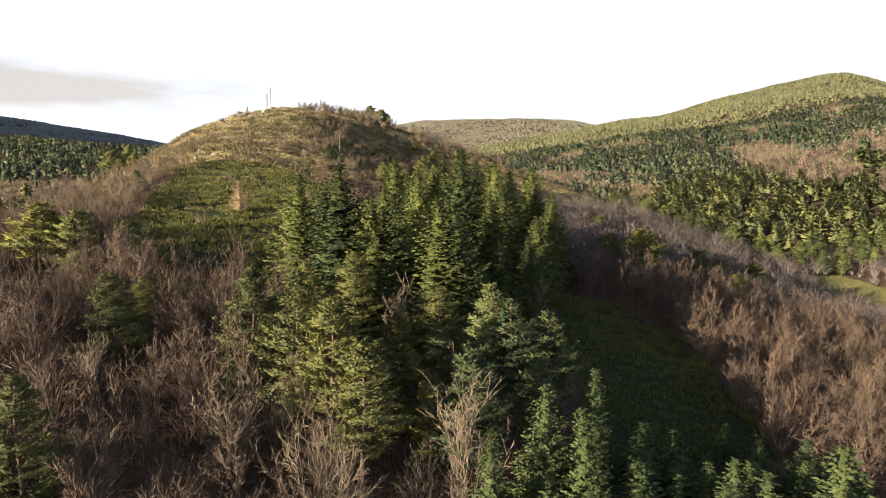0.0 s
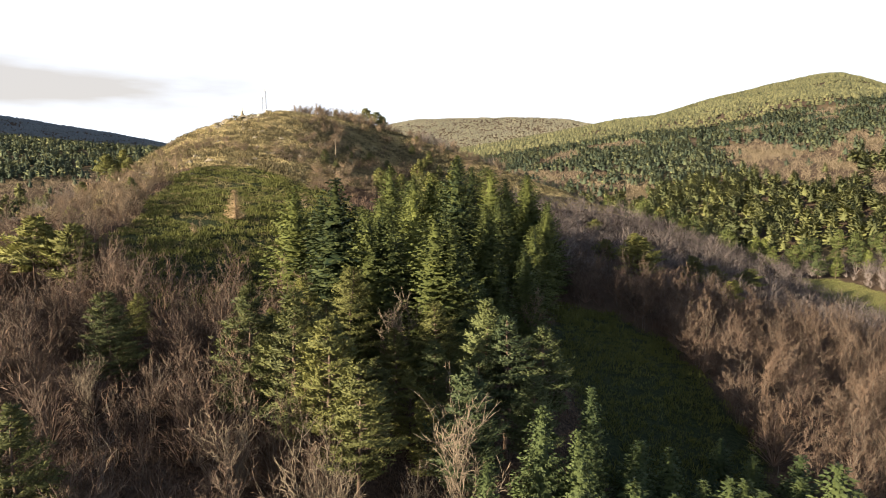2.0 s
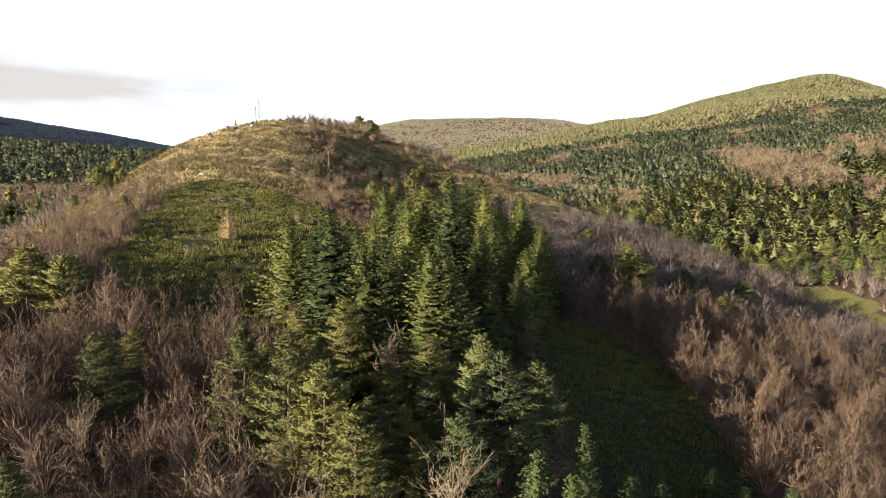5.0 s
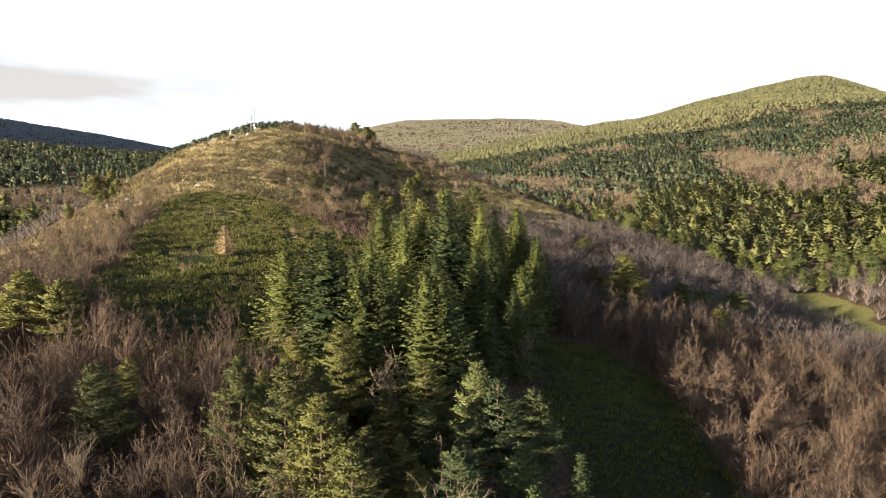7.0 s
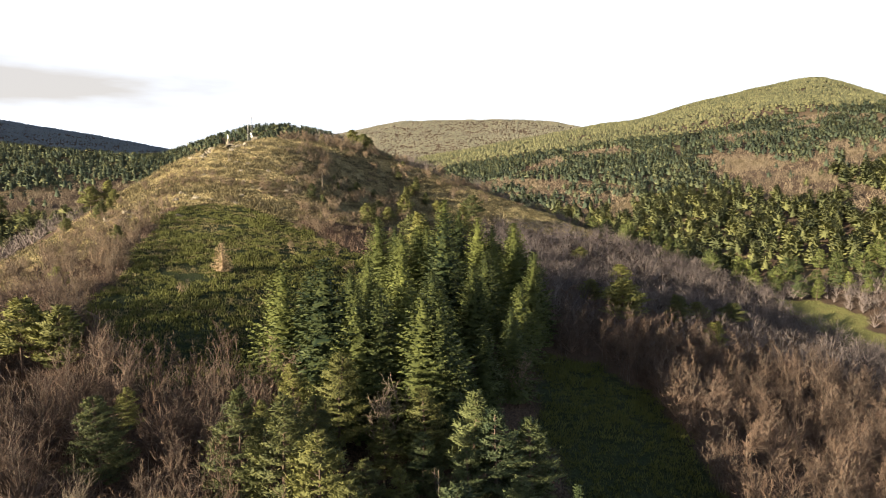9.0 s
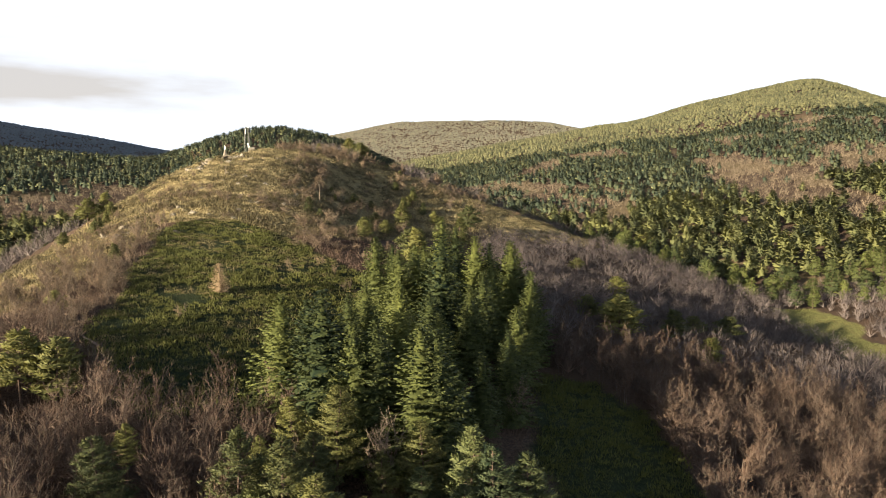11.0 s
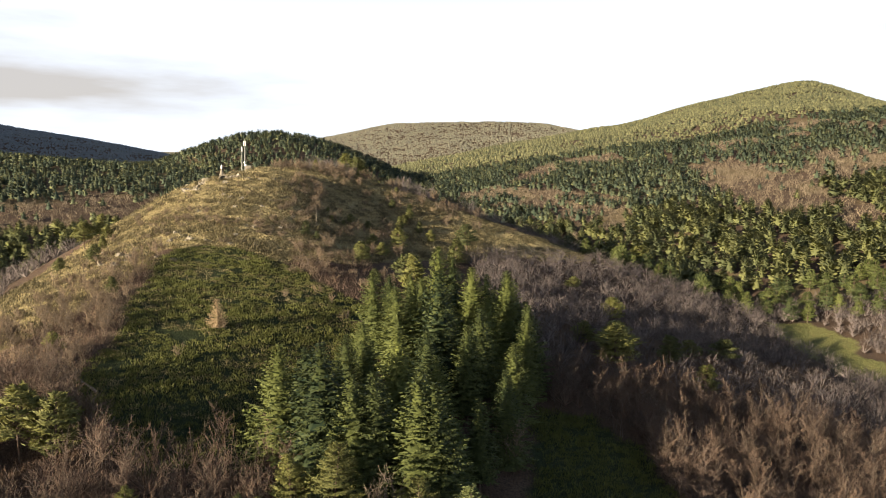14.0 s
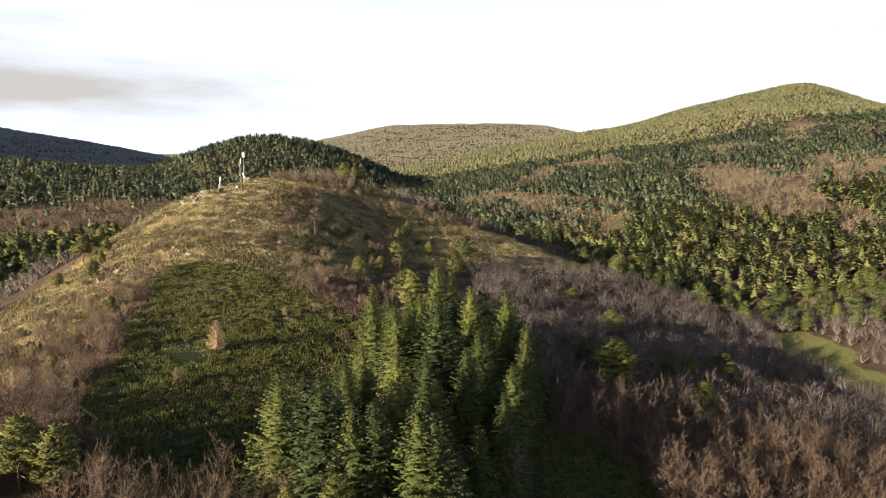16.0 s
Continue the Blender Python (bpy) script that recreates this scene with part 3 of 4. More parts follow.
# pines of the shaded side, their shade painted in by bluish needles
SHADE_PINE = [make_tree("pine_tree", pine_meshes(220 + i, 15, r, b, n, 95), M_BARK, M_SHADEPINE,
                       "Scots pine with a bare lower trunk above the clearing, toned blue-green for shade", "pine tree", "pines on the slope", h=15)
             for i, (r, b, n) in enumerate([(3.3, 0.30, 52), (3.0, 0.38, 46)])]
RIDGE_PINE = [make_tree("pine_tree", pine_meshes(250 + i, 10, r, b, n, 60, 1.6), M_BARK, M_PINE,
                        "single Scots pine with a spreading crown on the hill", "pine tree", "single pines on the hill", h=10)
              for i, (r, b, n) in enumerate([(2.9, 0.20, 34), (3.3, 0.30, 30), (2.6, 0.12, 36)])]
# dark spruce needles here stand in for the hill's shade on these pines
VALLEY_PINE = [make_tree("pine_tree", pine_meshes(270 + i, 10, r, b, n, 46, 1.8), M_BARK, M_SPRUCE,
                         "pine at the edge of the valley meadow, coloured dark for valley shade", "pine tree", "pines along the meadow", h=10)
               for i, (r, b, n) in enumerate([(2.9, 0.14, 34), (2.6, 0.10, 36)])]
YOUNG = [make_tree("young_fir_tree", spruce_meshes(300 + i, 8, r, 0.03, 30, 9, d, 0.20, 1.3), M_BARK, M_YOUNG,
                   "young green fir with upturned tips on the shaded slope", "fir tree", "young firs on the shaded slope", h=8)
         for i, (r, d) in enumerate([(2.0, 0.12), (1.7, 0.02), (2.2, 0.18)])]
FIR = [make_tree("fir_tree", spruce_meshes(350 + i, 14, r, 0.03, 44, 11, d, 0.22, 1.4), M_BARK, M_YOUNG,
                 "broad sunlit green fir with upturned boughs", "fir tree", "firs below the plantation", h=14)
       for i, (r, d) in enumerate([(3.5, 0.05), (2.8, -0.02)])]
BARE = [make_tree("bare_tree", bare_meshes(400 + i, 9, st, sp, tw), M_LIMB, M_TWIG,
                  "leafless brown broadleaved tree of fine twigs in winter", "bare tree", "bare trees of the slope", "crown", h=9)
        for i, (st, sp, tw) in enumerate([(1, 0.10, 36), (2, 0.18, 21), (3, 0.25, 15), (4, 0.28, 12), (3, 0.16, 15), (2, 0.30, 21)])]
PALE = [make_tree("pale_bare_tree", bare_meshes(450 + i, 8, st, sp, tw), M_PALEBARK, M_TWIGPALE,
                  "pale leafless tree with light grey-tan branches", "bare tree", "pale bare trees", "crown", h=8)
        for i, (st, sp, tw) in enumerate([(3, 0.2, 10), (5, 0.30, 7), (1, 0.1, 22)])]
COPPICE = [make_tree("bare_shrub", bare_meshes(480 + i, 4.5, st, sp, tw), M_LIMB, M_HEATHTWIG,
                     "leafless rounded brown shrub of many thin stems", "shrub", "bare shrubs on the hill", "crown", h=4.5)
           for i, (st, sp, tw) in enumerate([(5, 0.55, 5), (4, 0.45, 6), (6, 0.7, 4)])]
LARCH = make_tree("larch_tree", larch_meshes(500, 6, 1.5), M_PALEBARK, M_LARCH,
                  "small orange-brown larch standing alone in the green scrub", "larch tree", "", h=6)

taken = []


def tip_tree(proto, x, y, tip, wide=1.0):
    """A tree whose top reaches the height tip."""
    taken.append((x, y))
    return plant(proto, x, y, max(tip - hz(x, y), 2.0), wide=wide)


# the plantation: x, y, height of the top
for i, (x, y, tip) in enumerate([
        (-19.3, 92, 2.4), (-12.7, 88, 3.4), (-8.9, 86.5, -0.4), (-5.7, 87.3, -0.2), (-0.3, 86.7, -0.9), (2.2, 87, -1.6),
        (8.9, 119.4, -0.6), (-4.2, 131, 4.6), (-0.8, 134, 5.2), (3.6, 130, 7.8), (8.2, 161, 7.2), (15.5, 152, 4.3),
        (20.6, 154.7, 4.7), (4.9, 160.5, 9.9), (-8.8, 137, 6.9), (11.6, 150, 6.1), (19.5, 146, 5.0), (14.6, 139, 1.6),
        (11.4, 128, 0.8), (-11.6, 112, -0.6), (-9.4, 117, 0.6), (-3.3, 108, 1.3), (0.2, 96, -1.8), (-16, 97, 0.8), (23.4, 149, -1.5), (23, 140, -0.5), (21, 131, -2), (17, 121, -4.5)]):
    tip_tree(SPRUCE[i % 5], x, y, tip, {1: 1.65, 4: 1.55, 0: 1.35, 2: 1.2, 12: 1.2}.get(i, 1.32))
fill = 0
while fill < 22:
    x, y = rng.uniform(-20, 27), rng.uniform(82, 170)
    if inside(np.array([x]), np.array([y]), PLANT)[0] and all((x - a) ** 2 + (y - b) ** 2 > 4.6**2 for a, b in taken):
        tip_tree(SPRUCE[int(rng.integers(5))], x, y, hz(x, y) + rng.uniform(11.5, 15.0), 1.4)
        fill += 1
    elif rng.random() < 0.002:
        fill += 1
# pines below it
for i, (x, y, tip) in enumerate([
        (-13.4, 64, -7.4), (-15.5, 80.8, -8.4), (-10.5, 81.3, -7.2), (-6.4, 55.9, -12.2), (2.9, 59.8, -13.9), (7.6, 72.3, -11.5),
        (11.8, 74, -13.0), (-9.6, 60.3, -9.3), (-18.3, 66.3, -7.1), (5.6, 75.4, -10.2), (0.2, 79, -11.1),
        (-12, 73, -10), (-2.5, 68, -16), (-4.5, 76, -13.5), (1.5, 70, -17), (4, 66, -18), (-18, 75, -11), (-1, 62.5, -17), (4.5, 70.5, -15), (-6, 66.5, -14.5), (0, 74, -14.5), (9.5, 66, -16),
        (-32, 67, -8), (-32.5, 74.5, -9.3), (-28.4, 45, -12.2)]):
    tip_tree(SHADE_PINE[i % 2] if x > 2 or x == 0 else PINE[i % 4], x, y, tip, 1.15)
# broad firs, then young firs at the foot of the slope
for i, (x, y, tip) in enumerate([(8.5, 56.1, -15.9), (15.2, 66.8, -17.6), (12.0, 55.7, -18), (3.8, 51, -18.4)]):
    tip_tree(FIR[i % 2], x, y, tip)
for i, (x, y, tip) in enumerate([(20.6, 67.2, -23.2), (23.5, 66.4, -23.8), (34, 79, -27.5), (36, 75.3, -28),
                                 (26, 64.3, -26.2), (40.1, 73, -27.2), (38.7, 63.4, -24.2), (30, 60, -25.5), (8, 48, -22), (29, 70, -27.5),
                                 (33, 57, -26), (17, 58, -23.5), (42, 66, -28), (22, 61, -26), (19, 63, -24.5), (25, 58, -25.5), (27.5, 62, -25), (31, 66, -27), (21, 70.5, -25), (38, 69, -28)]):
    tip_tree(YOUNG[i % 3], x, y, tip, 1.35)
# single conifers on the hill and in the valley
for i, (x, y, tip) in enumerate([(-46.1, 86.9, -2.6), (-50.9, 87.2, -1.6), (-102.9, 230, 15), (-98, 222, 12), (-107, 226, 13), (-92, 205, 9.5), (-86, 186, 8.5), (-100, 196, 4),
                                 (-43, 302, 36), (-33, 333, 40), (-28, 330, 38), (-26, 336, 37), (-8, 292, 24), (-2.5, 266.7, 15.3), (-6, 258, 13),
                                 (-30.6, 241, 17), (-22.8, 241, 14.6), (-33.3, 208, 13.9), (-15.8, 200, 8), (-2.9, 188, 5.2), (-1, 180, 6), (-11, 182.8, 2),
                                 (19, 258, 9.8), (14, 240, 6), (48, 162, -9.5), (51, 171, -10.5), (67, 177, -15.5), (64.4, 221, -12.5), (90, 195, -21), (71, 163, -20), (43, 174, -11),
                                 (76, 186, -19), (122, 369, -8), (115, 320, -14), (-62, 118, -1), (-66, 150, 4.5), (-6, 232, 10), (58, 250, -9), (-28.4, 232.6, 14.5), (-17.4, 205.6, 7), (-10.6, 215, 6.5), (-4.5, 264, 13.5), (-9.3, 274, 19), (-17, 243.7, 12), (-2.6, 274, 17), (-24.8, 236, 12.5), (-14.3, 225, 8.5), (1.4, 262, 11), (5.6, 254, 8), (-29.8, 208, 10.5)]):
    tip_tree(RIDGE_PINE[i % 3], x, y, tip, 1.3 if x < 40 else 1.75)
taken.append((-39.2, 135))
plant(LARCH, -39.2, 135, 6.0, wide=1.35)


# ---- bare woods ----
def scatter(n, box, minimum, ok, seed):
    """Up to n random places in a box, a least distance apart, where ok allows."""
    g = np.random.default_rng(seed)
    pts, grid = [], {}
    for _ in range(n * 30):
        if len(pts) >= n:
            break
        x, y = g.uniform(box[0], box[1]), g.uniform(box[2], box[3])
        key = (int(x // minimum), int(y // minimum))
        if any((x - a) ** 2 + (y - b) ** 2 < minimum**2 for i in (-1, 0, 1) for j in (-1, 0, 1) for a, b in grid.get((key[0] + i, key[1] + j), ())):
            continue
        if not ok(x, y):
            continue
        grid.setdefault(key, []).append((x, y))
        pts.append((x, y))
    return pts


def at(poly, x, y):
    return bool(inside(np.array([x]), np.array([y]), poly)[0])


def clear_of(x, y, d):
    return all((x - a) ** 2 + (y - b) ** 2 > d * d for a, b in taken)


def seen_pines(x, y):
    """Low growth only below the single pines that stand clear of the wood."""
    return not any(abs(x - a) < 4.0 and -13 < y - b < 1 for a, b in [(-46, 87), (-51, 87), (-32.5, 70), (-28.4, 45)])


def left_wood(x, y):
    return not at(FIELD, x, y) and not at(PLANT, x, y) and not at(HEATH, x, y) and clear_of(x, y, 3.0) and seen_pines(x, y) and x < -6 - 0.2 * (y - 40) and x > -0.72 * y - 12


for i, (x, y) in enumerate(scatter(150, (-85, -4, 38, 104), 3.1, left_wood, 1)):
    plant(BARE[i % 6], x, y, rng.uniform(5.5, 9.0))
for i, (x, y, tip) in enumerate([(-16.3, 53, -16.6), (-8.4, 48.3, -18.8), (-6.9, 52.8, -19), (1.9, 56.5, -17.6), (-2, 55.5, -22.4), (1.2, 51.5, -21.2),
                                 (-31, 60, -14), (-4.2, 81, -12.6)]):
    tip_tree(PALE[i % 3], x, y, tip)


def right_wood(x, y):
    return not at(DARKSLOPE, x, y) and not at(PLANT, x, y) and not at(HEATH, x, y) and not at(MEADOW, x, y) and clear_of(x, y, 2.2) \
        and x > 24 and x < 0.68 * y + 10 and (not at(BRACKEN, x, y) or vnoise(np.array([x / 9]), np.array([y / 9]), 4)[0] > 0.66)


for i, (x, y) in enumerate(scatter(150, (24, 112, 74, 150), 3.3, right_wood, 2)):
    plant(BARE[(i * 5) % 6], x, y, rng.uniform(6, 9.5), wide=1.15)


def hill_scrub(x, y):
    if at(FIELD, x, y) or at(PLANT, x, y) or not clear_of(x, y, 2.0):
        return False
    return (-82 < x < -50 and 104 < y < 172 and x > -0.62 * y - 4) or (abs(x + 20) < 15 and 172 < y < 250) or (-50 < x < 30 and 272 < y < 330)


for i, (x, y) in enumerate([(-24, 166), (-20.5, 161), (-16, 152), (-30, 158), (-42, 120), (14.5, 107)] + scatter(120, (-84, 32, 104, 332), 3.2, hill_scrub, 3)):
    plant(COPPICE[i % 3], x, y, 2.6 if i < 5 else 7.0 if i == 5 else rng.uniform(2.6, 5.5))


def shrub_belt(x, y):
    return not at(FIELD, x, y) and clear_of(x, y, 2.0) and -0.62 * y - 4 < x < -48


for i, (x, y) in enumerate(scatter(64, (-88, -48, 98, 178), 3.4, shrub_belt, 5)):
    plant(COPPICE[i % 3], x, y, rng.uniform(2.4, 5.0), wide=1.3)


def heath_ok(x, y):
    return at(HEATH, x, y) and clear_of(x, y, 3) and fbm(np.array([x / 14]), np.array([y / 14]), 58)[0] > 0.5 and y < 300


for i, (x, y) in enumerate(scatter(50, (-108, 60, 184, 300), 2.6, heath_ok, 4)):
    plant(COPPICE[i % 3], x, y, rng.uniform(1.2, 2.2), wide=1.7)
# belts of shrubs across the heath and below the summit
for n, (x0, x1, y0, y1, h) in enumerate([(-72, -30, 198, 212, 2.8), (-44, -34, 214, 262, 3.4), (-60, -28, 272, 296, 4.2), (-34, -14, 176, 200, 3.0), (-92, -72, 182, 232, 2.6)]):
    for i, (x, y) in enumerate(scatter(24, (x0, x1, y0, y1), 2.2, lambda x, y: clear_of(x, y, 1.5), 40 + n)):
        plant(COPPICE[(i + n) % 3], x, y, h * rng.uniform(0.55, 1.05), wide=1.6)


# pines along the foot of the far slope, above the meadow
for i, (x, y) in enumerate(scatter(60, (84, 275, 298, 356), 5.0, lambda x, y: x < 0.70 * y + 8 and not at(MEADOW, x, y) and not at(HEATH, x, y) and clear_of(x, y, 4), 6)):
    plant(VALLEY_PINE[i % 2], x, y, rng.uniform(8, 14), wide=1.25)


# ---- masses of plants too many to count ----
def stuff(name, vf, material, label, category, smooth=False, grain=0.6):
    return tagged(new(name, mesh_from(name, vf[0], vf[1], material, smooth, vf[2] if len(vf) > 2 else None, vf[3] if len(vf) > 3 else None, grain)), label, category, kind="stuff")


def points_in(n, box, seed, ok):
    g = np.random.default_rng(seed)
    x, y = g.uniform(box[0], box[1], n), g.uniform(box[2], box[3], n)
    k = ok(x, y)
    x, y = x[k], y[k]
    return np.stack([x, y, height(x, y)], 1), g


def clumps(base, g, per, length, width, spread, up, kind="kite", size=None):
    """Tufts of upright blades round each base point."""
    n = len(base)
    size = np.ones(n) if size is None else size
    p = np.repeat(base, per, 0)
    sz = np.repeat(size, per)
    off = g.normal(0, 1, (n * per, 3)) * np.array([1, 1, 0.25]) * (spread * sz)[:, None]
    off[:, 2] = np.abs(off[:, 2]) - 0.05
    d = g.normal(0, 0.55, (n * per, 3))
    d[:, 2] = np.abs(d[:, 2]) + up
    return blades(p + off, d, length * sz * g.uniform(0.6, 1.3, n * per), width * sz * g.uniform(0.6, 1.4, n * per), g, kind)


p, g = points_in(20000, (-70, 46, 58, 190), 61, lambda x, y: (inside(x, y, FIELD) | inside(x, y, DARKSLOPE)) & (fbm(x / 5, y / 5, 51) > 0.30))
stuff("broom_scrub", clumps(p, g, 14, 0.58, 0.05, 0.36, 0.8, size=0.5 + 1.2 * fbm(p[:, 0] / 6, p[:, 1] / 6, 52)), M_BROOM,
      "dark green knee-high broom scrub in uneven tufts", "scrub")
p, g = points_in(92000, (-128, 105, 116, 335), 62, lambda x, y: inside(x, y, HEATH) & (fbm(x / 4, y / 2.5, 53) > 0.36))
stuff("heath_grass", clumps(p, g, 9, 0.46, 0.24, 0.42, 0.45, "thin", size=0.6 + 0.9 * fbm(p[:, 0] / 7, p[:, 1] / 7, 54)), M_HEATH,
      "dry yellow-brown heath grass in low tussocks", "grass")
p, g = points_in(56000, (-128, 105, 116, 335), 63, lambda x, y: inside(x, y, HEATH) & (fbm(x / 4, y / 2.2, 55) > 0.49))
stuff("heather_patch", clumps(p, g, 14, 0.62, 0.06, 0.5, 0.7, size=0.6 + 1.5 * fbm(p[:, 0] / 7, p[:, 1] / 7, 56)), M_HEATHER,
      "dark brown heather patches among the dry grass", "heather")
p, g = points_in(9500, (-70, -8, 86, 190), 76, lambda x, y: inside(x, y, FIELD) & (fbm(x / 9, y / 2.6, 60) > 0.50))
stuff("field_grass", clumps(p, g, 9, 0.42, 0.10, 0.45, 0.5, "thin"), M_FIELDGRASS, "faded brown grass in strips between the broom", "grass")
p, g = points_in(34000, (-85, 120, 36, 200), 64, lambda x, y: ~(inside(x, y, HEATH) | inside(x, y, FIELD) | inside(x, y, DARKSLOPE) | inside(x, y, MEADOW)) & (np.abs(x) < 0.72 * y + 10))
stuff("undergrowth", clumps(p, g, 6, 1.1, 0.06, 0.5, 1.0, "thin", size=0.5 + 1.0 * fbm(p[:, 0] / 7, p[:, 1] / 7, 57)), M_TWIG,
      "thin brown undergrowth of brambles and saplings", "undergrowth")


p, g = points_in(16000, (55, 235, 140, 335), 74, lambda x, y: inside(x, y, BRACKEN) & ~inside(x, y, MEADOW))
stuff("dead_bracken", clumps(p, g, 8, 0.55, 0.07, 0.4, 0.6), M_HEATHTWIG, "dead reddish-brown bracken and rough grass", "bracken")

p, g = points_in(9000, (150, 210, 208, 308), 75, lambda x, y: inside(x, y, MEADOW))
stuff("meadow_grass", clumps(p, g, 7, 0.30, 0.10, 0.4, 0.5, "thin"), M_MEADOW, "short yellow-green meadow grass", "grass")


def bare_far(p, g, per, size, width, limbs):
    """Leafless crowns seen from afar: a dome of twigs on rising limbs, one tint for each tree."""
    n = len(p)
    wd = g.uniform(0.40, 0.62, n)
    out = []
    tone = g.random(n)
    for k, lo, hi, wide in ((per, 0.30, 0.85, width), (limbs, 0.0, 0.0, width * 1.5)):
        q, sz, w = np.repeat(p, k, 0), np.repeat(size, k), np.repeat(wd, k)
        u = unit(g.normal(0, 1, (n * k, 3)) + np.array([0, 0, 0.35]))
        u[:, 2] = np.abs(u[:, 2]) - 0.10
        if hi:
            s = g.uniform(lo, hi, n * k)
            pos = q + np.array([0, 0, 0.45]) * sz[:, None] + u * (s * sz * w)[:, None]
            d, ln = u + g.normal(0, 0.4, (n * k, 3)) + np.array([0, 0, 0.3]), sz * g.uniform(0.12, 0.26, n * k)
        else:
            pos = q + np.array([0, 0, 0.12]) * sz[:, None]
            tip = q + np.array([0, 0, 0.45]) * sz[:, None] + u * (0.9 * sz * w)[:, None]
            d = tip - pos
            ln = np.linalg.norm(d, axis=1)
        v, f = blades(pos, d, ln, wide * g.uniform(0.6, 1.3, n * k), g, "thin")
        out.append((v, f, np.repeat(unit(u + np.array([0, 0, 0.2])), 3, 0), np.repeat(np.clip(np.repeat(tone, k) * (0.8 if hi else 0.5) + (0.0 if hi else 0.42), 0, 1.2), 3)))
    v, f = join([(a[0], a[1]) for a in out])
    return v, f, np.concatenate([a[2] for a in out]), np.concatenate([a[3] for a in out])


def bare_zone(x, y):
    ok = (x > 20) & (x < 0.70 * y + 12) & ((y > 150) | (x > 112)) & ~inside(x, y, HEATH) & ~inside(x, y, MEADOW)
    ok &= ~inside(x, y, BRACKEN) | (vnoise(x / 9, y / 9, 4) > 0.50)
    ok &= (y < 330) | (conifer_cover(x, y) < 0.75)
    back = (x < 20) & (x > -0.7 * y) & (y > 290) & (conifer_cover(x, y) < 0.8)
    left = (x < -128) & (x > -0.75 * y) & (y < 430)
    near = np.min([np.hypot(x - a, y - b) for a, b in taken], 0) < 4.5
    return (ok | back | left) & ~near


p, g = points_in(11500, (-260, 320, 90, 440), 65, bare_zone)
stuff("bare_woodland", bare_far(p, g, 52, g.uniform(4.5, 9.0, len(p)), 0.15, 18), M_WOODS, "leafless pinkish-brown woodland on the valley slopes", "woodland")
def thicket_zone(x, y):
    free = ~(inside(x, y, DARKSLOPE) | inside(x, y, PLANT) | inside(x, y, HEATH) | inside(x, y, FIELD))
    east = (x > 22) & (x < 114) & (x < 0.70 * y + 12) & (y > 62) & (y < 152) & ((x > 42) | (y > 128))
    west = (x < -4 - 0.2 * (y - 40)) & (x > -0.74 * y - 12) & (y < 108) & (x > -90)
    near = np.min([np.hypot(x - a, y - b) for a, b in taken], 0) < 2.6
    return free & (east | west) & ~near


p, g = points_in(1500, (-90, 114, 36, 152), 73, thicket_zone)
stuff("bare_thicket", bare_far(p, g, 230, g.uniform(4.0, 7.5, len(p)), 0.075, 40), M_THICKET, "dense leafless reddish-brown thicket of fine twigs", "thicket")
p, g = points_in(42000, (-700, 760, 440, 1150), 66, lambda x, y: (np.abs(x) < 0.72 * y) & (conifer_cover(x, y) < 0.75))
stuff("far_bare_woodland", bare_far(p, g, 24, g.uniform(4, 7.5, len(p)), 0.20, 3), M_FARWOODS, "leafless brown woodland patches on the far slope", "woodland")


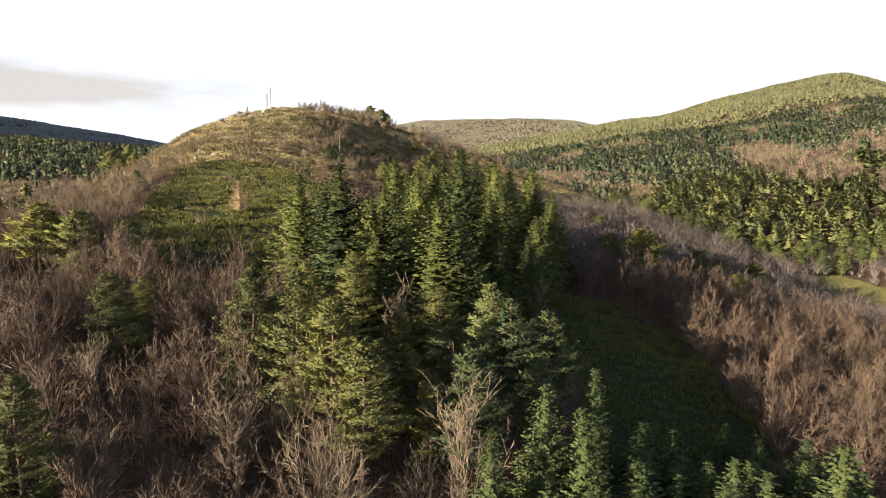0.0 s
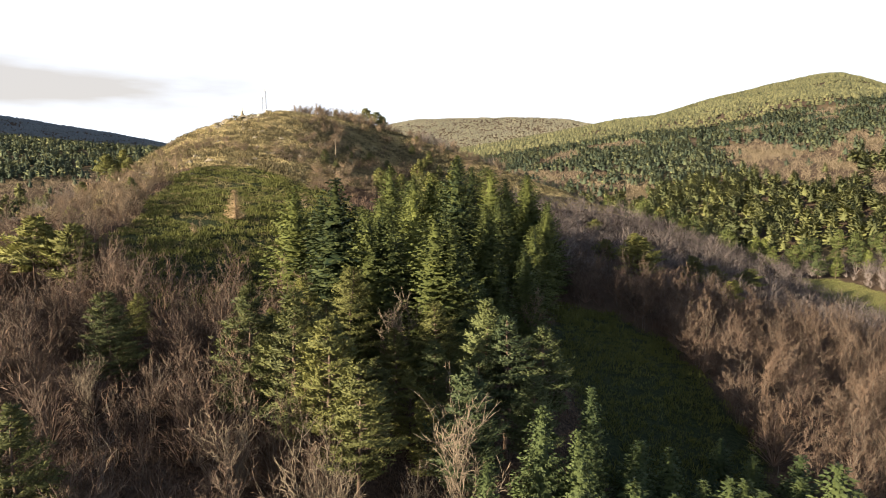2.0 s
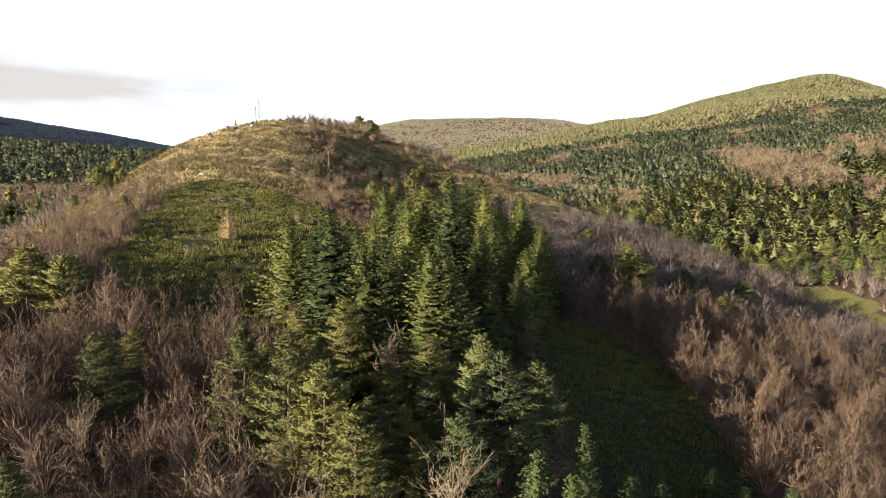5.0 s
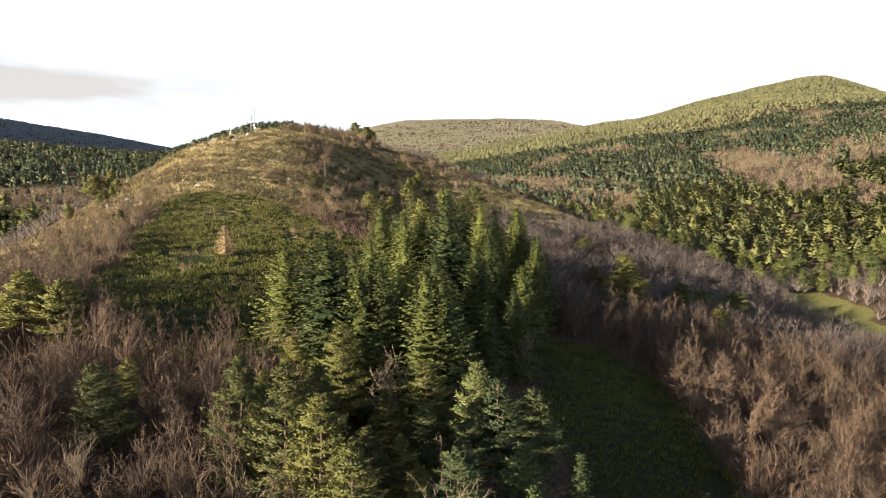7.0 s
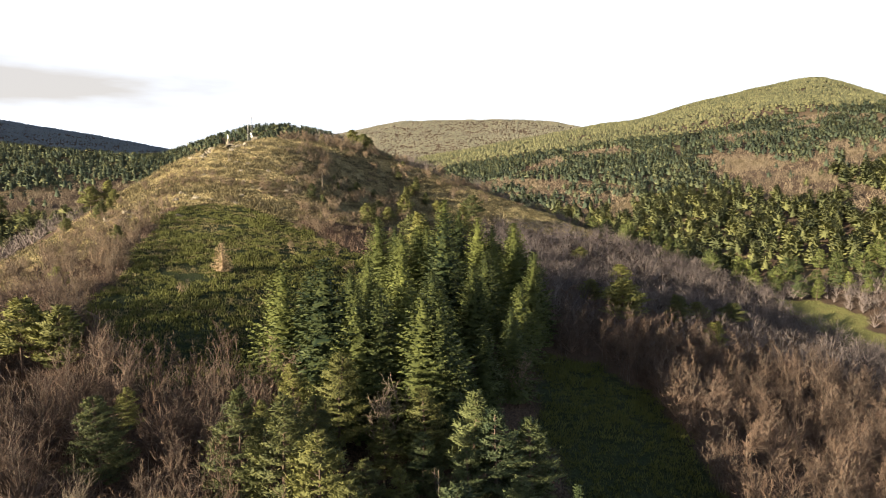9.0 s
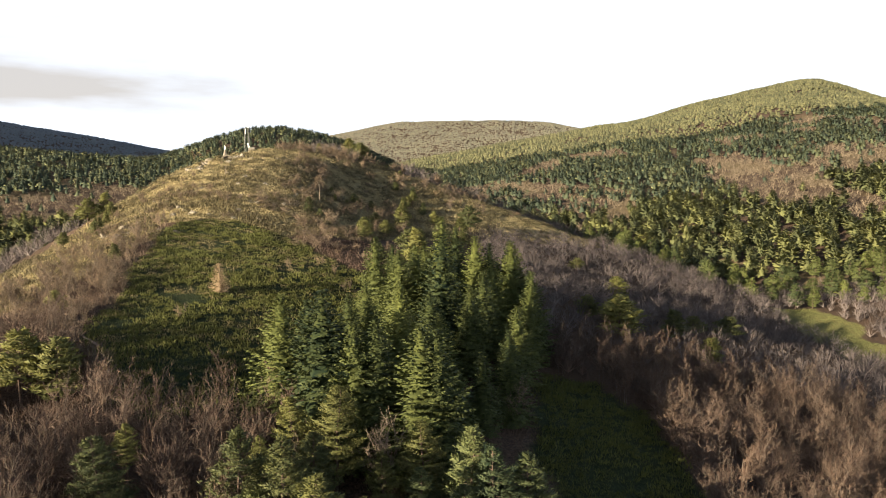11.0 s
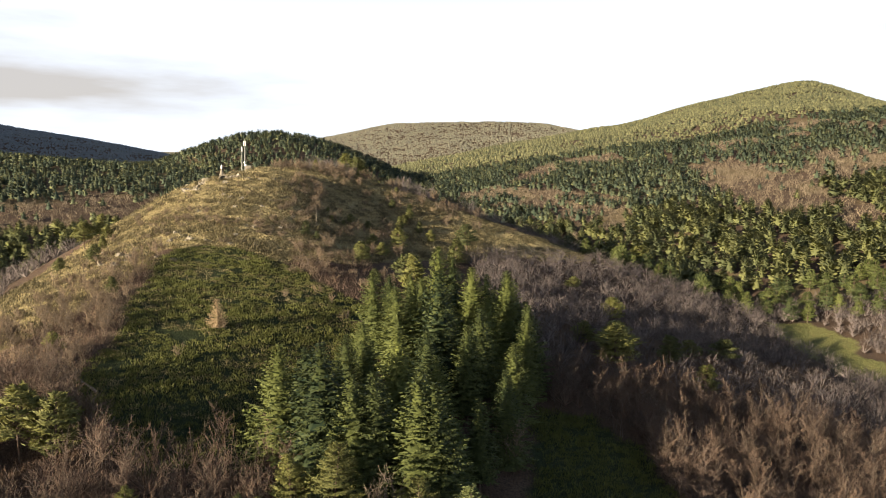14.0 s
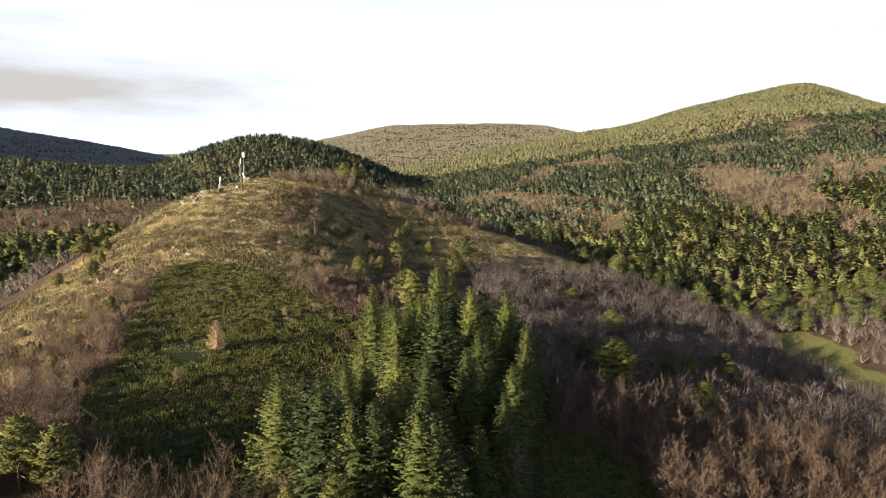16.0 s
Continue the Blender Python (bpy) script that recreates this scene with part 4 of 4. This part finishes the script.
def pine_far(p, g, h, boughs, tiers, slim=0.28, broad=0.40):
    """Pines at a distance: uneven tiers of ragged boughs round a dense core, one tint for each tree."""
    n, m = len(p), boughs * tiers
    r = (h * g.uniform(slim, broad, n))[:, None]
    t = (np.arange(m)[None, :] // boughs + g.uniform(0, 0.9, (n, m))) / tiers
    env = r * (1 - t ** g.uniform(1.2, 2.2, n)[:, None]) ** 0.8 * np.minimum(1, 0.55 + 1.8 * t) + 0.04 * h[:, None]
    az = np.arange(m)[None, :] * 2.4 + g.uniform(0, 6.283, n)[:, None] + g.normal(0, 0.3, (n, m))
    rad = np.stack([np.cos(az), np.sin(az), np.zeros((n, m))], -1)
    reach = env * g.uniform(0.65, 1.2, (n, m))
    z = h[:, None] * (0.16 + 0.80 * t)
    tip = p[:, None, :] + rad * reach[..., None]
    tip[..., 2] += z + reach * (0.75 * t - 0.12 + g.normal(0, 0.12, (n, m)))
    root = p[:, None, :] + rad * (reach * 0.22)[..., None]
    root[..., 2] += z
    tang = np.stack([-rad[..., 1], rad[..., 0], g.normal(0, 0.9, (n, m))], -1)
    half = unit(tang) * (1.0 * env / math.sqrt(boughs) * g.uniform(0.35, 0.75, (n, m)))[..., None]
    mid = root * 0.35 + tip * 0.65
    v = np.stack([root, mid + half, tip, mid - half], 2).reshape(-1, 3)
    i = np.arange(n * m) * 4
    f = np.concatenate([np.stack([i, i + 1, i + 2], 1), np.stack([i, i + 2, i + 3], 1)])
    out = rad * (0.35 + 0.75 * (reach / (env + 1e-6)))[..., None] * (1 - 0.5 * t)[..., None] + np.array([0, 0, 0.25]) + np.array([0, 0, 0.9]) * t[..., None] ** 2
    tone = g.random(n)
    tint = np.clip(tone[:, None] + g.normal(0, 0.10, (n, m)), 0, 1.1)
    # core of old twigs; its halved tint paints in the crown's inner shade
    k = 6
    a = np.arange(k)[None, :] * 6.283 / k + g.uniform(0, 6.283, n)[:, None]
    rc = r * g.uniform(0.40, 0.72, (n, k))
    low = np.stack([np.cos(a) * rc, np.sin(a) * rc, h[:, None] * g.uniform(0.12, 0.3, (n, k))], -1) + p[:, None, :]
    top = p + np.stack([np.zeros(n), np.zeros(n), h * 0.90], 1)
    cv = np.concatenate([low, top[:, None, :]], 1).reshape(-1, 3)
    b = (np.arange(n) * (k + 1))[:, None]
    j = np.arange(k)[None, :]
    cf = np.stack([b + j, b + (j + 1) % k, np.broadcast_to(b + k, (n, k))], -1).reshape(-1, 3)
    co = np.concatenate([np.stack([np.cos(a), np.sin(a), np.full((n, k), 0.3)], -1), np.broadcast_to(np.array([0, 0, 1.0]), (n, 1, 3))], 1).reshape(-1, 3)
    V, F = join([(v, f), (cv, cf)])
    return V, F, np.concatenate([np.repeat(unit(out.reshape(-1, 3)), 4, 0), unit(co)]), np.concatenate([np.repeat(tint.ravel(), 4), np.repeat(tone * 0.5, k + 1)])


def crown_far(p, g, h, k, tiers, slim, broad):
    """Trees a mile off: low ragged domes, one tint for each tree."""
    n = len(p)
    r = (h * g.uniform(slim, broad, n))[:, None]
    vs, fs, o = [], [], 0
    for t in range(tiers):
        f0 = t / tiers
        a = np.arange(k)[None, :] * 6.283 / k + g.uniform(0, 6.283, n)[:, None]
        rad = r * (1 - f0 ** 1.3) ** 0.85 * g.uniform(0.55, 1.25, (n, k))
        zc = h[:, None] * (0.10 + 0.70 * f0)
        low = np.stack([np.cos(a) * rad, np.sin(a) * rad, zc + h[:, None] * g.normal(0, 0.05, (n, k))], -1) + p[:, None, :]
        top = p + np.stack([g.normal(0, 0.06, n) * h, g.normal(0, 0.06, n) * h, np.minimum(zc[:, 0] + h * (0.10 + 0.77 / tiers), h)], 1)
        vs.append(np.concatenate([low, top[:, None, :]], 1).reshape(-1, 3))
        b = (np.arange(n) * (k + 1))[:, None] + o
        i = np.arange(k)[None, :]
        fs.append(np.stack([b + i, b + (i + 1) % k, np.broadcast_to(b + k, (n, k))], -1).reshape(-1, 3))
        o += n * (k + 1)
    return np.concatenate(vs), np.concatenate(fs), None, np.tile(np.repeat(g.random(n), k + 1), tiers)


def mid_wood(x, y):
    ok = (np.abs(x) < 0.74 * y + 10) & (g_rand.random(len(x)) < conifer_cover(x, y))
    right = y > 352
    left = (x < -118) & (y > 330)
    return ok & np.where(x > -118, right & (y > np.where(x < 60, 372, 0)), left) & ~inside(x, y, MEADOW) & ~inside(x, y, HEATH)


g_rand = np.random.default_rng(70)
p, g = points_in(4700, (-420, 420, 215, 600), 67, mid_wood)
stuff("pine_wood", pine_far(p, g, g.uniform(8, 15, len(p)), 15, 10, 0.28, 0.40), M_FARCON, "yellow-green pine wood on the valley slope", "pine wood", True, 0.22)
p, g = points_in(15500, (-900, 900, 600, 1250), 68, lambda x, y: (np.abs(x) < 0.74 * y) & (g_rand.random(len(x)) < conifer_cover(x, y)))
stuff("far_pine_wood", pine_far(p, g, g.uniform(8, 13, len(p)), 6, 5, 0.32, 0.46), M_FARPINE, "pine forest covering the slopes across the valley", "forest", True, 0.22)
p, g = points_in(44000, (-420, 2000, 1250, 2900), 69, lambda x, y: (np.abs(x) < 0.74 * y) & (g_rand.random(len(x)) < 0.15 + conifer_cover(x, y)))
stuff("mountain_forest", crown_far(p, g, g.uniform(5, 10, len(p)), 5, 2, 0.45, 0.70), M_MOUNT, "conifer forest on the wooded mountain", "forest", True)
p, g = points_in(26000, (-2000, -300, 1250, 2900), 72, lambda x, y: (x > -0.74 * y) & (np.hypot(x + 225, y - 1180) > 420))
# the ridge's bluish haze sits in the crowns' base colour
stuff("ridge_woodland", crown_far(p, g, g.uniform(4, 8, len(p)), 5, 2, 0.55, 0.9), M_RIDGE, "leafless woodland on the shaded ridge, coloured blue-grey for haze", "woodland", True)
p, g = points_in(60000, (-2800, 1400, 2880, 4400), 71, lambda x, y: (np.abs(x) < 0.74 * y) & (g_rand.random(len(x)) < np.where(x > -500, 1, 0.4)))
stuff("horizon_forest", crown_far(p, g, g.uniform(5, 9, len(p)), 5, 1, 0.7, 1.1), M_GREYWOOD, "distant grey woodland on the flat-topped ridges", "forest", True)


# ---- rocks on the hill ----
def boulder_mesh(seed):
    bm = bmesh.new()
    bmesh.ops.create_icosphere(bm, subdivisions=3, radius=1.0)
    g = np.random.default_rng(seed)
    o = Vector(g.uniform(-20, 20, 3))
    for v in bm.verts:
        d = 0.8 + 0.55 * noise.noise(v.co * 0.9 + o) + 0.22 * noise.noise(v.co * 2.3 + o) + 0.10 * noise.noise(v.co * 5 + o)
        v.co = Vector((v.co.x * 1.2, v.co.y, v.co.z * 0.75)) * d
        for ax in range(3):
            v.co[ax] = round(v.co[ax] * 2.4) / 2.4 * 0.6 + v.co[ax] * 0.4
    me = bpy.data.meshes.new("boulder")
    bm.to_mesh(me)
    bm.free()
    me.materials.append(M_ROCK)
    return me


ROCKS = [boulder_mesh(i) for i in range(5)]


def boulder(x, y, s, i):
    ob = new("boulder", ROCKS[i % 5])
    ob.matrix_basis = pose(x, y, hz(x, y) + 0.12 * s, rng.uniform(-20, 20), rng.uniform(-20, 20), rng.uniform(0, 360)) @ Matrix.Diagonal((s, s, s * rng.uniform(0.7, 1.1), 1))
    tagged(ob, "weathered pale granite boulder half sunk in the heath", "boulder", "boulders on the ridge")


g = np.random.default_rng(81)
for i in range(170):
    if i < 40:
        x, y, s = g.normal(-73, 6), g.normal(182, 9), g.uniform(0.35, 1.3)
    elif i < 95:
        x, y, s = g.normal(-73, 6), g.normal(250, 8), g.uniform(0.5, 1.9)
    else:
        x, y, s = g.uniform(-98, -34), g.uniform(188, 264), g.uniform(0.3, 1.1)
    if abs(x + 71) < 3.2 and y < 256:
        continue
    boulder(x, y, s, i)


# ---- the summit: masts, statue, grotto, poles ----
def beam(bm, a, b, r, sides=6):
    v, f = tubes([(*a, r, *b, r)], sides)
    vs = [bm.verts.new(c) for c in v]
    for t in f:
        bm.faces.new([vs[k] for k in t])


def bm_part(name, bm, material, parent, label=""):
    me = bpy.data.meshes.new(name)
    bmesh.ops.recalc_face_normals(bm, faces=bm.faces)
    bm.to_mesh(me)
    bm.free()
    me.materials.append(material)
    return part(name, me, parent, label)


def box(bm, cx, cy, cz, sx, sy, sz, bevel=0.03):
    r = bmesh.ops.create_cube(bm, size=1, matrix=Matrix.Translation((cx, cy, cz)) @ Matrix.Diagonal((sx, sy, sz, 1)))
    es = {e for v in r["verts"] for e in v.link_edges}
    bmesh.ops.bevel(bm, geom=list(es), offset=bevel, segments=2, affect="EDGES")


def lattice_mast(x, y, top, panels):
    z0 = hz(x, y)
    h = top - z0
    root = new("communications_mast")
    root.matrix_basis = pose(x, y, z0, 0, 0, 20)
    for k in range(3):
        a = k * 2.0944
        bm = bmesh.new()
        beam(bm, (0.38 * math.cos(a), 0.38 * math.sin(a), -0.4), (0.22 * math.cos(a), 0.22 * math.sin(a), h * 0.88), 0.07)
        bm_part("leg", bm, M_STEEL, root)
    bm = bmesh.new()
    n = 14
    for q in range(n):
        for k in range(3):
            a, b = k * 2.0944, (k + 1) * 2.0944
            z, zz = h * 0.88 * q / n, h * 0.88 * (q + 1) / n
            ra, rb = 0.38 - 0.16 * q / n, 0.38 - 0.16 * (q + 1) / n
            beam(bm, (ra * math.cos(a), ra * math.sin(a), z), (rb * math.cos(b), rb * math.sin(b), zz), 0.022, 4)
            beam(bm, (rb * math.cos(a), rb * math.sin(a), zz), (rb * math.cos(b), rb * math.sin(b), zz), 0.02, 4)
    bm_part("bracing", bm, M_STEEL, root)
    bm = bmesh.new()
    beam(bm, (0, 0, h * 0.85), (0, 0, h), 0.05)
    bm_part("top_pole", bm, M_STEEL, root)
    for k in range(panels):
        a = k * 2.0944 - 1.2
        bm = bmesh.new()
        box(bm, 0.42 * math.cos(a), 0.42 * math.sin(a), h * 0.86, 0.28, 0.28, 1.9)
        bm_part("antenna_panel", bm, M_WHITE, root, "white antenna panel")
    for k, (zf, a, r) in enumerate([(0.22, -1.5, 0.48), (0.30, -2.3, 0.42), (0.17, -0.7, 0.36)][: 3 if panels > 1 else 0]):
        bm = bmesh.new()
        bmesh.ops.create_cone(bm, cap_ends=True, segments=20, radius1=r, radius2=r * 0.55, depth=0.28,
                              matrix=Matrix.Translation((0.62 * math.cos(a), 0.62 * math.sin(a), h * zf)) @ Matrix.Rotation(a + math.pi / 2, 4, "Z") @ Matrix.Rotation(math.pi / 2, 4, "X"))
        bm_part("dish", bm, M_WHITE, root, "white round dish")
    return tagged(root, "grey steel lattice mast with white antennas on the rocky summit" if panels > 1 else "slim grey steel mast on the rocky summit", "mast", "masts on the summit")


lattice_mast(-66.2, 272, 42.6, 3)
lattice_mast(-67.6, 272.4, 40.0, 1)


def equipment_cabin():
    x, y = -64.6, 270.2
    root = new("equipment_cabin")
    root.matrix_basis = pose(x, y, hz(x, y) - 0.1, 0, 0, 8)
    bm = bmesh.new()
    box(bm, 0, 0, 1.05, 2.2, 1.6, 2.1)
    bm_part("body", bm, M_ROCK, root)
    bm = bmesh.new()
    box(bm, 0, 0, 2.17, 2.5, 1.9, 0.14)
    bm_part("roof", bm, M_STEEL, root)
    tagged(root, "small grey equipment cabin at the foot of the masts", "cabin")


equipment_cabin()


def stone_cone():
    """Tapering stone pedestal, of uneven courses, under the statue."""
    x, y = -71.2, 257
    bm = bmesh.new()
    n, prof = 18, [(0.0, 1.9), (0.8, 1.65), (1.6, 1.4), (2.5, 1.08), (3.4, 0.78), (4.2, 0.54), (4.7, 0.42), (4.75, 0.5), (4.95, 0.5), (4.96, 0.05)]
    rows = []
    for k, (z, r) in enumerate(prof):
        rows.append([bm.verts.new((r * math.cos(q * 6.2832 / n) * (1 + 0.05 * math.sin(q * 5 + k * 2)), r * math.sin(q * 6.2832 / n) * (1 + 0.05 * math.sin(q * 3 + k)), z - 0.2)) for q in range(n)])
    for a, b in zip(rows, rows[1:]):
        for q in range(n):
            bm.faces.new((a[q], a[(q + 1) % n], b[(q + 1) % n], b[q]))
    me = bpy.data.meshes.new("stone_pedestal")
    bm.to_mesh(me)
    bm.free()
    me.materials.append(M_ROCK)
    ob = new("stone_pedestal", me)
    z0 = hz(x, y)
    ob.matrix_basis = pose(x, y, z0) @ Matrix.Diagonal((0.66, 0.66, 0.74, 1))
    tagged(ob, "conical pedestal of grey-brown stone below a white statue", "pedestal")
    bm = bmesh.new()
    prof = [(0.0, 0.30), (0.15, 0.33), (0.5, 0.30), (0.9, 0.26), (1.15, 0.25), (1.28, 0.11), (1.36, 0.13), (1.5, 0.12), (1.58, 0.02)]
    rows = [[bm.verts.new((r * math.cos(q * 0.5236), 0.8 * r * math.sin(q * 0.5236), z)) for q in range(12)] for z, r in prof]
    for a, b in zip(rows, rows[1:]):
        for q in range(12):
            bm.faces.new((a[q], a[(q + 1) % 12], b[(q + 1) % 12], b[q]))
    me = bpy.data.meshes.new("statue")
    bm.to_mesh(me)
    bm.free()
    me.materials.append(M_WHITE)
    st = new("statue", me)
    st.matrix_basis = pose(x, y, z0 + 3.5)
    tagged(st, "plain white standing statue on a stone cone", "statue")


stone_cone()


def grotto():
    """Low stone arch built into the rocks; a dark ball inside stands for its shade."""
    x, y = -69.2, 252
    root = new("stone_grotto")
    root.matrix_basis = pose(x, y, hz(x, y) - 0.3, 0, 0, 12)
    n = 9
    for k in range(n):
        a = math.pi * (k + 0.5) / n
        bm = bmesh.new()
        box(bm, 0, 0, 0, 0.55, 1.0, 0.62, 0.06)
        bm.transform(Matrix.Translation((1.6 * math.cos(a), 0, 0.4 + 1.5 * math.sin(a))) @ Matrix.Rotation(math.pi / 2 - a, 4, "Y"))
        bm_part("arch_stone", bm, M_ROCK, root)
    # solid dark ball behind the arch, painting the shade of its opening
    bm = bmesh.new()
    bmesh.ops.create_uvsphere(bm, u_segments=20, v_segments=12, radius=1.0, matrix=Matrix.Translation((0, 1.1, 0.3)) @ Matrix.Diagonal((1.55, 1.2, 1.6, 1)))
    bm_part("hollow", bm, M_DARK, root, "dark ball standing for the shade inside the arch")
    tagged(root, "low stone arch among the rocks, its inner shade a dark ball", "grotto")


grotto()


def wooden_pole(x, y, top, r, label, pale):
    z0 = hz(x, y)
    v, f = tubes([(0, 0, -0.5, r, 0.02, 0, (top - z0) * 0.5, r * 0.85), (0.02, 0, (top - z0) * 0.5, r * 0.85, 0, 0, top - z0, r * 0.6)], 8)
    ob = new("wooden_pole" if not pale else "dead_trunk", mesh_from("pole", v, f, M_PALEBARK, True))
    ob.matrix_basis = pose(x, y, z0)
    tagged(ob, label, "pole" if not pale else "dead tree")


wooden_pole(-62.4, 225, 24.0, 0.12, "weathered wooden pole standing on the heath slope", False)
wooden_pole(-32.0, 222, 17.7, 0.16, "pale dead tree trunk standing without branches", True)


def fallen_log():
    x0, y0 = -54.5, 109
    segs = []
    for k in range(4):
        xa, ya, xb, yb = x0 + 1.5 * k, y0 - 1.3 * k, x0 + 1.5 * (k + 1), y0 - 1.3 * (k + 1)
        segs.append((xa, ya, hz(xa, ya) + 0.35, 0.13 + 0.03 * k, xb, yb, hz(xb, yb) + 0.3, 0.16 + 0.03 * k))
    segs.append((x0 + 1.5, y0 - 1.3, hz(x0 + 1.5, y0 - 1.3) + 0.4, 0.07, x0 + 0.4, y0 - 3.2, hz(x0, y0 - 3) + 1.2, 0.03))
    v, f = tubes(segs, 7)
    tagged(new("fallen_log", mesh_from("fallen_log", v, f, M_PALEBARK, True)), "pale fallen tree trunk lying at the edge of the scrub", "log")


fallen_log()
